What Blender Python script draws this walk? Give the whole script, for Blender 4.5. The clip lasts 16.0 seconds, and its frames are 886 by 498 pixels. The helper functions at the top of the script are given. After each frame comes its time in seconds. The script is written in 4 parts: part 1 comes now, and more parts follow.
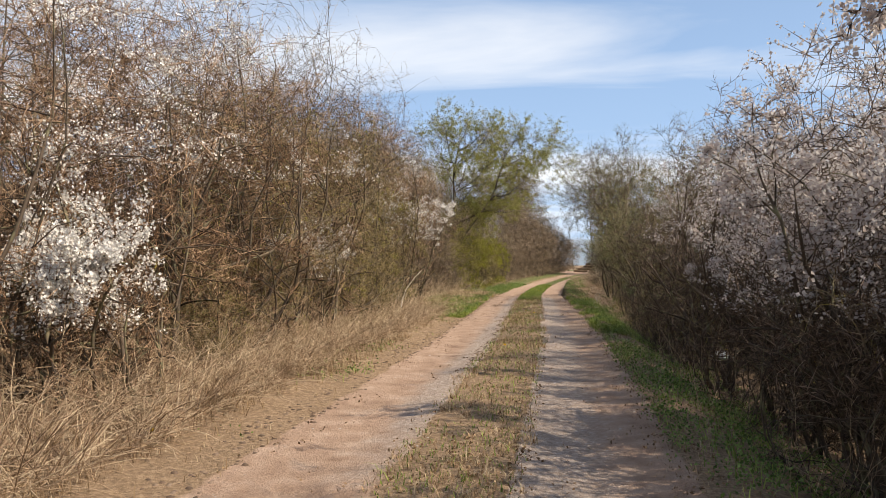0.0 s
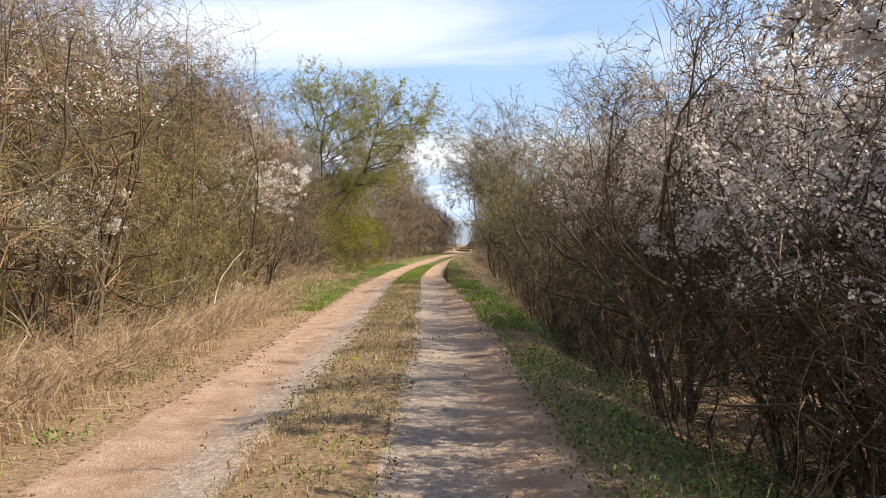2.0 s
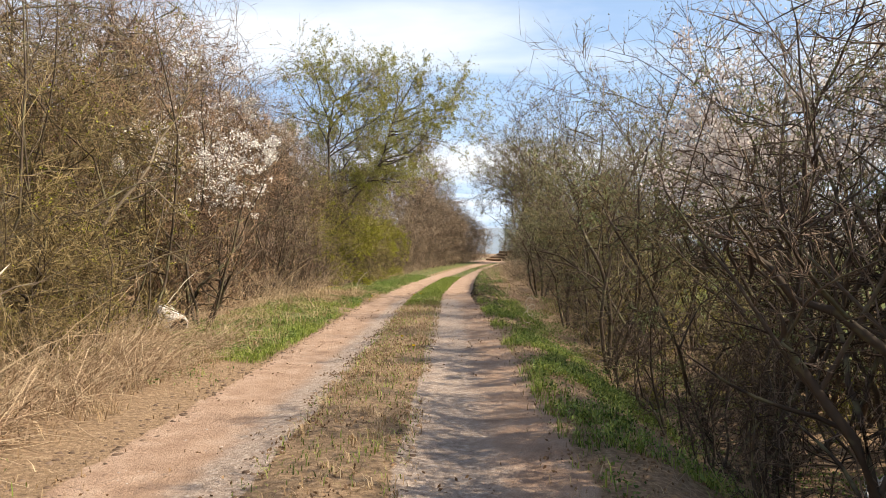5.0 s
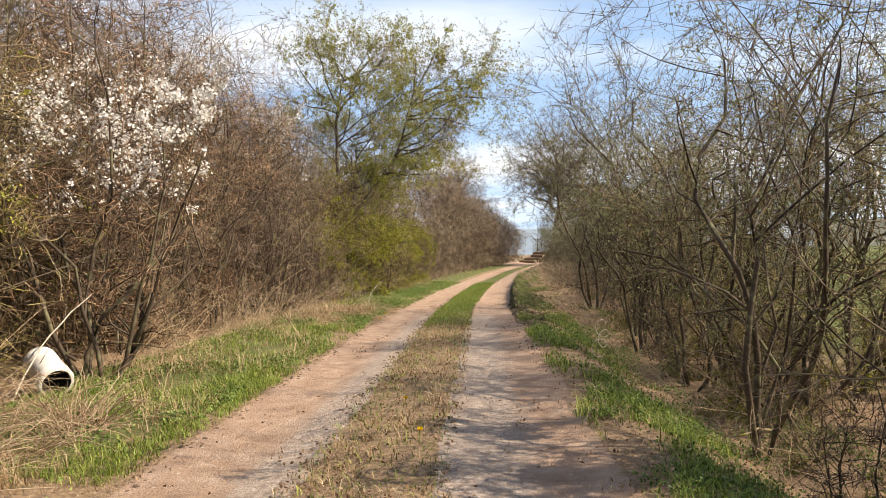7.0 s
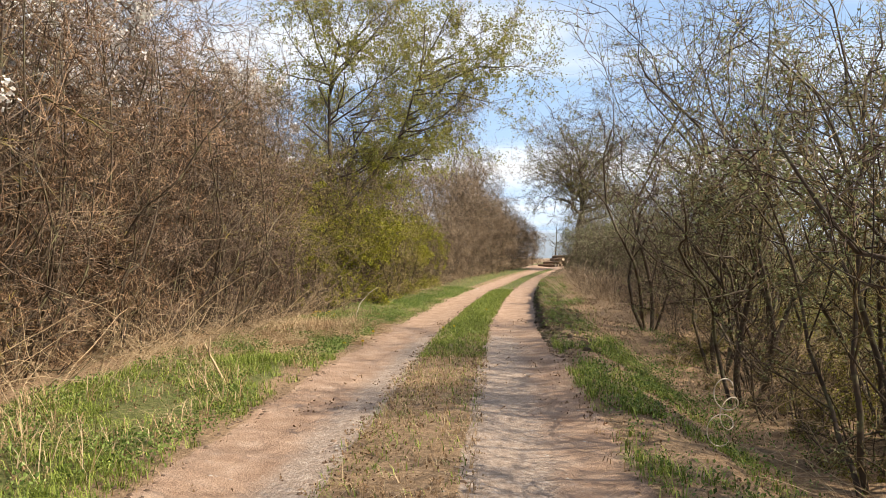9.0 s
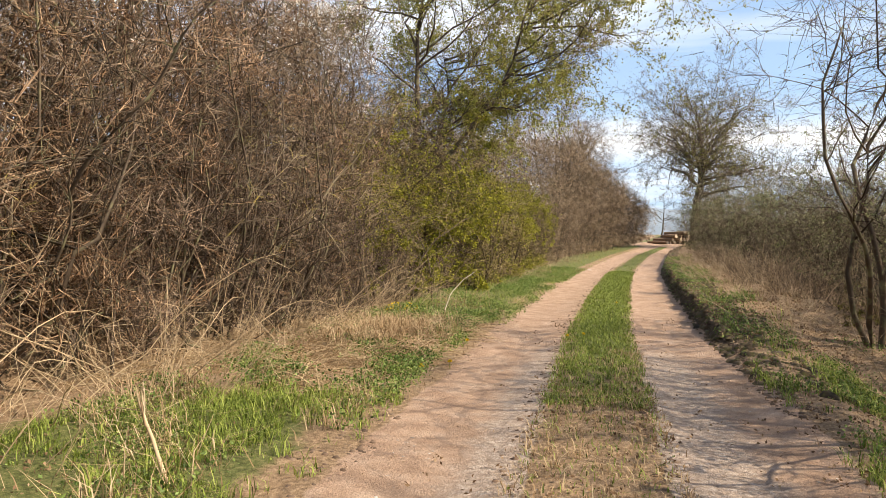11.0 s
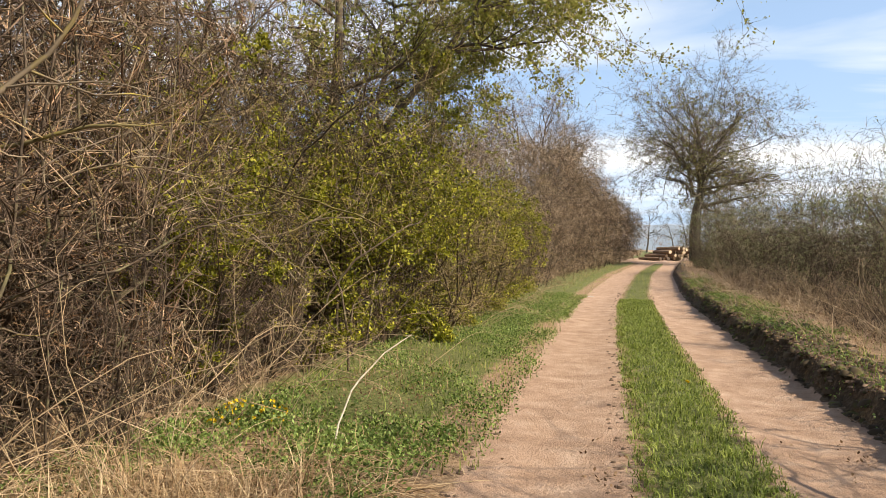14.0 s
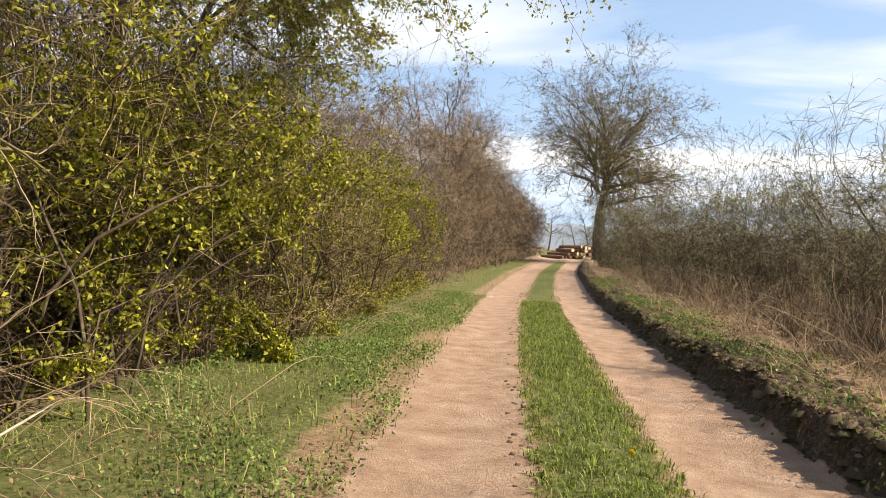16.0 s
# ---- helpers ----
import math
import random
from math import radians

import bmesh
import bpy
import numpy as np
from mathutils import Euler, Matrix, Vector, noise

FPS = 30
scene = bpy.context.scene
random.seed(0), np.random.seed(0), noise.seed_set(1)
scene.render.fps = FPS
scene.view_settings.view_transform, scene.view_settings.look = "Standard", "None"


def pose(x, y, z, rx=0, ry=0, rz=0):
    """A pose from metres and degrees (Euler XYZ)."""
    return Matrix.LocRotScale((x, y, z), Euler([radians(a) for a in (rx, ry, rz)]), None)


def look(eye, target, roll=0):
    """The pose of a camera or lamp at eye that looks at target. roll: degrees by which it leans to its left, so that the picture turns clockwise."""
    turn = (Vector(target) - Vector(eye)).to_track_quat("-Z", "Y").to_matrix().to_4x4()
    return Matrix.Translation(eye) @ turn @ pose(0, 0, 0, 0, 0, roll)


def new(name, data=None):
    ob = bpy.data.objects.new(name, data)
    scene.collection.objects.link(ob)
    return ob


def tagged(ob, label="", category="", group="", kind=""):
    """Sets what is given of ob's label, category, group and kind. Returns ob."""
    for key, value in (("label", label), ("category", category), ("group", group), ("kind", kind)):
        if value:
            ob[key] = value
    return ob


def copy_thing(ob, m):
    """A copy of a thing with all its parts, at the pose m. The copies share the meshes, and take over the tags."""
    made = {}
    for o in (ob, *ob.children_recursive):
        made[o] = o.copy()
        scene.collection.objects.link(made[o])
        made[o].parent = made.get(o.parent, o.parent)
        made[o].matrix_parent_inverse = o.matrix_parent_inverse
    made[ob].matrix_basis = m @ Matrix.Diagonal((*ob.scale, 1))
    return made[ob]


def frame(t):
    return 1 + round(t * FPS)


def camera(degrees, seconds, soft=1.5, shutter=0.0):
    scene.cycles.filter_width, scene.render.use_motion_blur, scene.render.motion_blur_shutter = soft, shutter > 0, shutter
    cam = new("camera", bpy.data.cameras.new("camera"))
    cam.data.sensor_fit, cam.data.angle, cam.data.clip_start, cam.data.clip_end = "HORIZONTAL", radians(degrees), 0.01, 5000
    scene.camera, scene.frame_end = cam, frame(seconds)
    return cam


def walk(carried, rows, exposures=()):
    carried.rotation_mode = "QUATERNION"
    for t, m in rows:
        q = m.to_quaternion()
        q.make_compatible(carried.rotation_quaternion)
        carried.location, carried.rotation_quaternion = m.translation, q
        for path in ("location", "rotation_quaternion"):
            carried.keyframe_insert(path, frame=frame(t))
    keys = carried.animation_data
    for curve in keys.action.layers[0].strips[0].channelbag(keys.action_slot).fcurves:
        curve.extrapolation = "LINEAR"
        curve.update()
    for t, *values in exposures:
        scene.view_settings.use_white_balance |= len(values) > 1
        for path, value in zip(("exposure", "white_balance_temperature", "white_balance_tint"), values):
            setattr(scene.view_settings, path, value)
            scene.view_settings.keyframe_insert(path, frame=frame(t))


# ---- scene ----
cam = camera(60.0, 16.0, 0.9)
PATH = [
    (0, (0.936, 2.707, 1.366), (0.613, 4.68, 1.41), -0.3),
    (0.5, (0.935, 3.683, 1.346), (0.76, 5.675, 1.379), -1.0),
    (1, (0.942, 4.742, 1.326), (0.93, 6.742, 1.353), -0.1),
    (1.5, (0.985, 5.791, 1.288), (0.992, 7.79, 1.309), -0.8),
    (2, (0.97, 6.991, 1.27), (0.947, 8.991, 1.261), -1.6),
    (2.5, (0.934, 8.064, 1.267), (0.883, 10.063, 1.256), -1.8),
    (3, (0.918, 9.174, 1.268), (0.84, 11.173, 1.262), -2.2),
    (3.2, (0.859, 9.65, 1.277), (0.782, 11.648, 1.277), -1.7),
    (5.3, (0.92, 13.842, 1.351), (0.819, 15.839, 1.37), -0.4),
    (5.5, (0.884, 14.284, 1.405), (0.764, 16.28, 1.438), -0.7),
    (6, (0.808, 15.622, 1.369), (0.632, 17.614, 1.42), -0.9),
    (6.5, (0.727, 16.789, 1.359), (0.521, 18.778, 1.393), -0.8),
    (7, (0.722, 17.954, 1.351), (0.544, 19.946, 1.373), -1.9),
    (7.5, (0.663, 19.056, 1.342), (0.504, 21.05, 1.34), -1.4),
    (8, (0.606, 20.251, 1.33), (0.465, 22.245, 1.376), -1.2),
    (8.5, (0.57, 21.297, 1.33), (0.409, 23.291, 1.369), -0.7),
    (9, (0.463, 22.455, 1.358), (0.244, 24.442, 1.386), -0.9),
    (9.5, (0.351, 23.465, 1.365), (0.051, 25.443, 1.366), -0.7),
    (10, (0.131, 24.541, 1.373), (-0.273, 26.5, 1.351), -0.8),
    (10.2, (0.067, 24.956, 1.337), (-0.371, 26.907, 1.316), -1.0),
    (12.3, (-1.156, 29.829, 1.522), (-1.634, 31.77, 1.46), 0.0),
    (12.5, (-1.197, 30.261, 1.475), (-1.647, 32.208, 1.414), 0.0),
    (13, (-1.265, 31.455, 1.453), (-1.609, 33.425, 1.414), 0.5),
    (13.5, (-1.36, 32.583, 1.437), (-1.605, 34.568, 1.42), 0.2),
    (14, (-1.407, 33.714, 1.438), (-1.824, 35.67, 1.439), 0.0),
    (14.5, (-1.449, 34.449, 1.436), (-1.999, 36.371, 1.462), 0.9),
    (15, (-1.421, 35.19, 1.419), (-1.991, 37.107, 1.429), 0.1),
    (15.5, (-1.374, 35.903, 1.398), (-1.796, 37.858, 1.39), -0.4),
    (16, (-1.4, 37.03, 1.347), (-1.572, 39.023, 1.336), 1.7),
]
walk(cam, [(t, look(eye, target, roll)) for t, eye, target, roll in PATH], [(0.0, 0.40, 6600, 10), (2.5, 0.72, 6650, 10), (5.5, 0.72, 6800, 10), (10.0, 0.72, 6850, 10), (12.5, 0.74, 6900, 10), (13.5, 0.66, 6900, 10), (16.0, 0.70, 7000, 10)])

# ---- world, sun, exposure ----
SUN_EL, SUN_AZ = radians(41), radians(98)  # azimuth clockwise from +y


def make_world():
    w = bpy.data.worlds.new("sky")
    scene.world = w
    w.use_nodes = True
    nt = w.node_tree
    nt.nodes.clear()
    out = nt.nodes.new("ShaderNodeOutputWorld")
    bg = nt.nodes.new("ShaderNodeBackground")
    sky = nt.nodes.new("ShaderNodeTexSky")
    sky.sky_type = "NISHITA"
    sky.sun_disc = False
    sky.sun_elevation, sky.sun_rotation = SUN_EL, SUN_AZ
    sky.air_density, sky.dust_density, sky.ozone_density = 1.0, 0.6, 1.6
    tc = nt.nodes.new("ShaderNodeTexCoord")
    sep = nt.nodes.new("ShaderNodeSeparateXYZ")
    nt.links.new(tc.outputs["Generated"], sep.inputs[0])
    # cloud layer: the direction cast on a flat sheet overhead
    lift = nt.nodes.new("ShaderNodeMath")
    lift.operation = "MAXIMUM"
    lift.inputs[1].default_value = 0.03
    nt.links.new(sep.outputs["Z"], lift.inputs[0])
    add = nt.nodes.new("ShaderNodeMath")
    add.operation = "ADD"
    add.inputs[1].default_value = 0.10
    nt.links.new(lift.outputs[0], add.inputs[0])
    xs = []
    for name, k in (("X", 0.75), ("Y", 1.0)):
        d = nt.nodes.new("ShaderNodeMath")
        d.operation = "DIVIDE"
        nt.links.new(sep.outputs[name], d.inputs[0])
        nt.links.new(add.outputs[0], d.inputs[1])
        m = nt.nodes.new("ShaderNodeMath")
        m.operation = "MULTIPLY"
        m.inputs[1].default_value = k
        nt.links.new(d.outputs[0], m.inputs[0])
        xs.append(m)
    comb = nt.nodes.new("ShaderNodeCombineXYZ")
    nt.links.new(xs[0].outputs[0], comb.inputs[0])
    nt.links.new(xs[1].outputs[0], comb.inputs[1])
    mp = nt.nodes.new("ShaderNodeMapping")
    mp.inputs["Rotation"].default_value = (0, 0, radians(-24))
    mp.inputs["Scale"].default_value = (0.42, 1.15, 1)
    mp.inputs["Location"].default_value = (1.3, 0.35, 0)
    nt.links.new(comb.outputs[0], mp.inputs[0])
    n1 = nt.nodes.new("ShaderNodeTexNoise")
    n1.inputs["Scale"].default_value = 0.9
    n1.inputs["Detail"].default_value = 7
    n1.inputs["Roughness"].default_value = 0.52
    n1.inputs["Distortion"].default_value = 0.5
    nt.links.new(mp.outputs[0], n1.inputs["Vector"])
    ramp = nt.nodes.new("ShaderNodeValToRGB")
    ramp.color_ramp.elements[0].position, ramp.color_ramp.elements[0].color = 0.40, (0.0, 0.0, 0.0, 1)
    ramp.color_ramp.elements[1].position, ramp.color_ramp.elements[1].color = 0.66, (0.92, 0.92, 0.92, 1)
    nt.links.new(n1.outputs["Fac"], ramp.inputs[0])
    mix = nt.nodes.new("ShaderNodeMix")
    mix.data_type = "RGBA"
    # the thin cloud sheet is seen edge-on, and so denser, low down
    veil = nt.nodes.new("ShaderNodeMapRange")
    veil.interpolation_type = "SMOOTHSTEP"
    veil.inputs["From Min"].default_value, veil.inputs["From Max"].default_value = 0.25, 0.85
    veil.inputs["To Min"].default_value, veil.inputs["To Max"].default_value = 1.0, 0.22
    nt.links.new(sep.outputs["Z"], veil.inputs["Value"])
    cover = nt.nodes.new("ShaderNodeMath")
    cover.operation = "MULTIPLY"
    nt.links.new(ramp.outputs[0], cover.inputs[0])
    nt.links.new(veil.outputs[0], cover.inputs[1])
    nt.links.new(cover.outputs[0], mix.inputs["Factor"])
    haze = nt.nodes.new("ShaderNodeMix")
    haze.data_type = "RGBA"
    # haze thickens towards the horizon
    hz = nt.nodes.new("ShaderNodeMapRange")
    hz.interpolation_type = "SMOOTHSTEP"
    hz.inputs["From Min"].default_value, hz.inputs["From Max"].default_value = 0.0, 0.75
    hz.inputs["To Min"].default_value, hz.inputs["To Max"].default_value = 0.75, 0.1
    nt.links.new(sep.outputs["Z"], hz.inputs["Value"])
    nt.links.new(hz.outputs[0], haze.inputs["Factor"])
    nt.links.new(sky.outputs[0], haze.inputs["A"])
    haze.inputs["B"].default_value = (3.5, 5.1, 7.8, 1)
    nt.links.new(haze.outputs["Result"], mix.inputs["A"])
    mix.inputs["B"].default_value = (8.3, 8.4, 8.6, 1)
    nt.links.new(mix.outputs["Result"], bg.inputs["Color"])
    bg.inputs["Strength"].default_value = 0.1
    nt.links.new(bg.outputs[0], out.inputs[0])


make_world()
sun_data = bpy.data.lights.new("sun", "SUN")
sun_data.energy, sun_data.angle, sun_data.color = 5.0, radians(0.53), (1.0, 0.88, 0.72)
sun = new("sun", sun_data)
sun_dir = Vector((math.sin(SUN_AZ) * math.cos(SUN_EL), math.cos(SUN_AZ) * math.cos(SUN_EL), math.sin(SUN_EL)))
sun.matrix_world = look(sun_dir * 60, (0, 0, 0))


# ---- materials ----
def base_mat(name, rough=0.85):
    m = bpy.data.materials.new(name)
    m.use_nodes = True
    nt = m.node_tree
    b = nt.nodes["Principled BSDF"]
    b.inputs["Roughness"].default_value = rough
    b.inputs["Specular IOR Level"].default_value = 0.25
    return m, nt, b


def node(nt, kind, **values):
    n = nt.nodes.new(kind)
    for key, v in values.items():
        n.inputs[key].default_value = v
    return n


def ramp_node(nt, stops):
    r = nt.nodes.new("ShaderNodeValToRGB")
    while len(r.color_ramp.elements) < len(stops):
        r.color_ramp.elements.new(0.5)
    for e, (p, c) in zip(r.color_ramp.elements, stops):
        e.position, e.color = p, (*c, 1)
    return r


def mix_rgb(nt, fac, a, b, mode="MIX"):
    n = nt.nodes.new("ShaderNodeMix")
    n.data_type, n.blend_type = "RGBA", mode
    for key, v in (("Factor", fac), ("A", a), ("B", b)):
        if hasattr(v, "is_linked"):
            nt.links.new(v, n.inputs[key])
        else:
            n.inputs[key].default_value = v if key == "Factor" else (*v, 1)
    return n.outputs["Result"]


def plant_mat(name, dark, mid, light, rough=0.8, through_light=0.0, grain=60.0, extra=None):
    """Bark, twig, leaf and blade: colour varied piece by piece, plant by plant and along the surface."""
    m, nt, b = base_mat(name, rough)
    geo = nt.nodes.new("ShaderNodeNewGeometry")
    info = nt.nodes.new("ShaderNodeObjectInfo")
    tc = nt.nodes.new("ShaderNodeTexCoord")
    r = ramp_node(nt, ((0.0, dark), (0.5, mid), (1.0, light)))
    nz = node(nt, "ShaderNodeTexNoise", Scale=1.1, Detail=3.0)
    nt.links.new(tc.outputs["Object"], nz.inputs["Vector"])
    a = nt.nodes.new("ShaderNodeMath")
    a.operation = "MULTIPLY_ADD"
    a.inputs[1].default_value, a.inputs[2].default_value = 0.85, -0.12
    nt.links.new(geo.outputs["Random Per Island"], a.inputs[0])
    c = nt.nodes.new("ShaderNodeMath")
    c.operation = "MULTIPLY_ADD"
    c.inputs[1].default_value = 0.4
    nt.links.new(nz.outputs["Fac"], c.inputs[0])
    nt.links.new(a.outputs[0], c.inputs[2])
    nt.links.new(c.outputs[0], r.inputs[0])
    col = r.outputs[0]
    fine = node(nt, "ShaderNodeTexNoise", Scale=grain, Detail=4.0)
    nt.links.new(tc.outputs["Object"], fine.inputs["Vector"])
    if extra:
        er = ramp_node(nt, ((0.52, (0, 0, 0)), (0.66, (1, 1, 1))))
        en = node(nt, "ShaderNodeTexNoise", Scale=7.0, Detail=3.0)
        nt.links.new(tc.outputs["Object"], en.inputs["Vector"])
        nt.links.new(en.outputs["Fac"], er.inputs[0])
        col = mix_rgb(nt, er.outputs[0], col, extra)
    hsv = nt.nodes.new("ShaderNodeHueSaturation")
    v = nt.nodes.new("ShaderNodeMapRange")
    v.inputs["To Min"].default_value, v.inputs["To Max"].default_value = 0.82, 1.18
    nt.links.new(info.outputs["Random"], v.inputs["Value"])
    nt.links.new(v.outputs[0], hsv.inputs["Value"])
    nt.links.new(col, hsv.inputs["Color"])
    nt.links.new(hsv.outputs[0], b.inputs["Base Color"])
    bump = node(nt, "ShaderNodeBump", Strength=0.35, Distance=0.004)
    nt.links.new(fine.outputs["Fac"], bump.inputs["Height"])
    nt.links.new(bump.outputs[0], b.inputs["Normal"])
    if through_light:
        tr = nt.nodes.new("ShaderNodeBsdfTranslucent")
        nt.links.new(hsv.outputs[0], tr.inputs["Color"])
        mx = nt.nodes.new("ShaderNodeMixShader")
        mx.inputs[0].default_value = through_light
        nt.links.new(b.outputs[0], mx.inputs[1])
        nt.links.new(tr.outputs[0], mx.inputs[2])
        nt.links.new(mx.outputs[0], nt.nodes["Material Output"].inputs[0])
    return m


M_BARK = plant_mat("bark_dark", (0.018, 0.012, 0.008), (0.072, 0.052, 0.036), (0.16, 0.12, 0.085), grain=45, extra=(0.17, 0.155, 0.085))
M_BARK_GREY = plant_mat("bark_grey", (0.03, 0.025, 0.02), (0.075, 0.064, 0.05), (0.16, 0.14, 0.11), grain=30, extra=(0.16, 0.15, 0.10))
M_TWIG_BROWN = plant_mat("twig_brown", (0.020, 0.011, 0.007), (0.19, 0.108, 0.057), (0.56, 0.39, 0.25))
M_TWIG_TAN = plant_mat("twig_tan", (0.028, 0.019, 0.012), (0.165, 0.115, 0.072), (0.46, 0.35, 0.24))
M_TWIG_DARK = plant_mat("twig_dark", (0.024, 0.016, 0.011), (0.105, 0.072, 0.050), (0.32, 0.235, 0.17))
M_TWIG_OLIVE = plant_mat("twig_olive", (0.022, 0.015, 0.006), (0.15, 0.108, 0.042), (0.46, 0.36, 0.18))
M_TWIG_GREY = plant_mat("twig_grey", (0.020, 0.015, 0.009), (0.115, 0.09, 0.052), (0.34, 0.28, 0.18))
M_CANE = plant_mat("cane_straw", (0.20, 0.13, 0.075), (0.42, 0.31, 0.19), (0.64, 0.53, 0.37))
M_BLOSSOM = plant_mat("blossom_white", (0.62, 0.56, 0.50), (0.80, 0.77, 0.72), (0.88, 0.87, 0.84), 0.6, 0.3)
M_BLOSSOM_PINK = plant_mat("blossom_dusty", (0.48, 0.40, 0.36), (0.66, 0.60, 0.56), (0.84, 0.81, 0.79), 0.6, 0.5)
M_LEAF = plant_mat("leaf_fresh", (0.035, 0.04, 0.005), (0.235, 0.245, 0.02), (0.58, 0.56, 0.065), 0.5, 0.32)
M_LEAF_PALE = plant_mat("leaf_bud", (0.13, 0.15, 0.06), (0.26, 0.29, 0.12), (0.42, 0.43, 0.22), 0.55, 0.35)
M_LEAF_TREE = plant_mat("leaf_tree", (0.13, 0.14, 0.03), (0.28, 0.28, 0.06), (0.42, 0.38, 0.10), 0.55, 0.4)
M_GRASS = plant_mat("grass_green", (0.045, 0.068, 0.011), (0.19, 0.255, 0.04), (0.45, 0.50, 0.13), 0.55, 0.3)
M_HERB = plant_mat("herb_green", (0.030, 0.055, 0.012), (0.125, 0.19, 0.042), (0.31, 0.40, 0.12), 0.5, 0.3)
M_STRAW = plant_mat("grass_dry", (0.20, 0.12, 0.06), (0.46, 0.32, 0.18), (0.68, 0.55, 0.36), 0.75, 0.2)
M_DRY = plant_mat("grass_dead", (0.17, 0.10, 0.06), (0.44, 0.31, 0.195), (0.68, 0.55, 0.38), 0.75, 0.2)
M_LITTER = plant_mat("leaf_litter", (0.11, 0.065, 0.035), (0.25, 0.155, 0.085), (0.42, 0.30, 0.18), 0.8, 0.1)
M_STONE = plant_mat("pebble", (0.25, 0.20, 0.165), (0.40, 0.34, 0.29), (0.56, 0.51, 0.46), 0.9)
M_YELLOW = plant_mat("dandelion_yellow", (0.62, 0.40, 0.01), (0.78, 0.56, 0.02), (0.85, 0.68, 0.04), 0.6, 0.2)
M_CLOD = plant_mat("earth_clod", (0.075, 0.05, 0.034), (0.15, 0.10, 0.07), (0.26, 0.185, 0.13), 0.95)
M_SOD = plant_mat("earth_sod", (0.03, 0.022, 0.014), (0.075, 0.055, 0.033), (0.15, 0.115, 0.07), 0.95, extra=(0.10, 0.105, 0.03))


def ground_mat():
    m, nt, b = base_mat("lane_ground", 0.95)
    tc = nt.nodes.new("ShaderNodeTexCoord")

    def noise_of(scale, detail=5.0, rough=0.6):
        n = node(nt, "ShaderNodeTexNoise", Scale=scale, Detail=detail, Roughness=rough)
        nt.links.new(tc.outputs["Object"], n.inputs["Vector"])
        return n.outputs["Fac"]

    def attr(name):
        a = nt.nodes.new("ShaderNodeAttribute")
        a.attribute_name = name
        return a.outputs["Fac"]

    def edge(value, amount, grain, lo=0.42, hi=0.58):
        s = nt.nodes.new("ShaderNodeMath")
        s.operation = "MULTIPLY_ADD"
        nt.links.new(grain, s.inputs[0])
        s.inputs[1].default_value = amount
        s.inputs[2].default_value = -amount / 2
        t = nt.nodes.new("ShaderNodeMath")
        t.operation = "ADD"
        nt.links.new(s.outputs[0], t.inputs[0])
        nt.links.new(value, t.inputs[1])
        r = nt.nodes.new("ShaderNodeMapRange")
        r.interpolation_type = "SMOOTHSTEP"
        r.inputs["From Min"].default_value, r.inputs["From Max"].default_value = lo, hi
        nt.links.new(t.outputs[0], r.inputs["Value"])
        return r.outputs[0]

    n_big, n_mid, n_fine, n_grit = noise_of(0.45, 4), noise_of(3.5, 6), noise_of(22, 6, 0.7), noise_of(95, 4, 0.7)
    dirt_a = ramp_node(nt, ((0.25, (0.28, 0.18, 0.122)), (0.5, (0.415, 0.285, 0.203)), (0.75, (0.53, 0.395, 0.30))))
    nt.links.new(n_mid, dirt_a.inputs[0])
    grit = ramp_node(nt, ((0.30, (0.24, 0.18, 0.142)), (0.52, (0.415, 0.33, 0.268)), (0.72, (0.60, 0.52, 0.455))))
    nt.links.new(n_fine, grit.inputs[0])
    dirt = mix_rgb(nt, edge(attr("gravel"), 0.7, n_mid, 0.2, 0.8), dirt_a.outputs[0], grit.outputs[0])
    speck = ramp_node(nt, ((0.34, (0.38, 0.34, 0.31)), (0.5, (0.95, 0.95, 0.95)), (0.68, (1.35, 1.33, 1.3))))
    nt.links.new(n_grit, speck.inputs[0])
    dirt = mix_rgb(nt, 0.55, dirt, speck.outputs[0], "MULTIPLY")
    soil = ramp_node(nt, ((0.28, (0.13, 0.085, 0.05)), (0.5, (0.28, 0.19, 0.115)), (0.72, (0.46, 0.33, 0.21))))
    nt.links.new(n_fine, soil.inputs[0])
    turf = ramp_node(nt, ((0.3, (0.05, 0.055, 0.018)), (0.5, (0.12, 0.135, 0.042)), (0.72, (0.25, 0.23, 0.10))))
    nt.links.new(n_fine, turf.inputs[0])
    cover = mix_rgb(nt, edge(attr("green"), 0.9, n_mid, 0.35, 0.65), soil.outputs[0], turf.outputs[0])
    field = ramp_node(nt, ((0.3, (0.08, 0.10, 0.026)), (0.6, (0.13, 0.15, 0.045)), (0.8, (0.19, 0.18, 0.08))))
    nt.links.new(n_big, field.inputs[0])
    topsoil = ramp_node(nt, ((0.3, (0.035, 0.024, 0.016)), (0.5, (0.085, 0.06, 0.038)), (0.72, (0.19, 0.145, 0.09))))
    nt.links.new(n_fine, topsoil.inputs[0])
    cover = mix_rgb(nt, edge(attr("humus"), 0.6, n_mid, 0.3, 0.6), cover, topsoil.outputs[0])
    cover = mix_rgb(nt, attr("field"), cover, field.outputs[0])
    col = mix_rgb(nt, edge(attr("rut"), 0.55, n_mid), cover, dirt)
    nt.links.new(col, b.inputs["Base Color"])
    hsum = nt.nodes.new("ShaderNodeMath")
    hsum.operation = "MULTIPLY_ADD"
    hsum.inputs[1].default_value = 0.35
    nt.links.new(n_grit, hsum.inputs[0])
    nt.links.new(n_fine, hsum.inputs[2])
    bump = node(nt, "ShaderNodeBump", Strength=1.0, Distance=0.028)
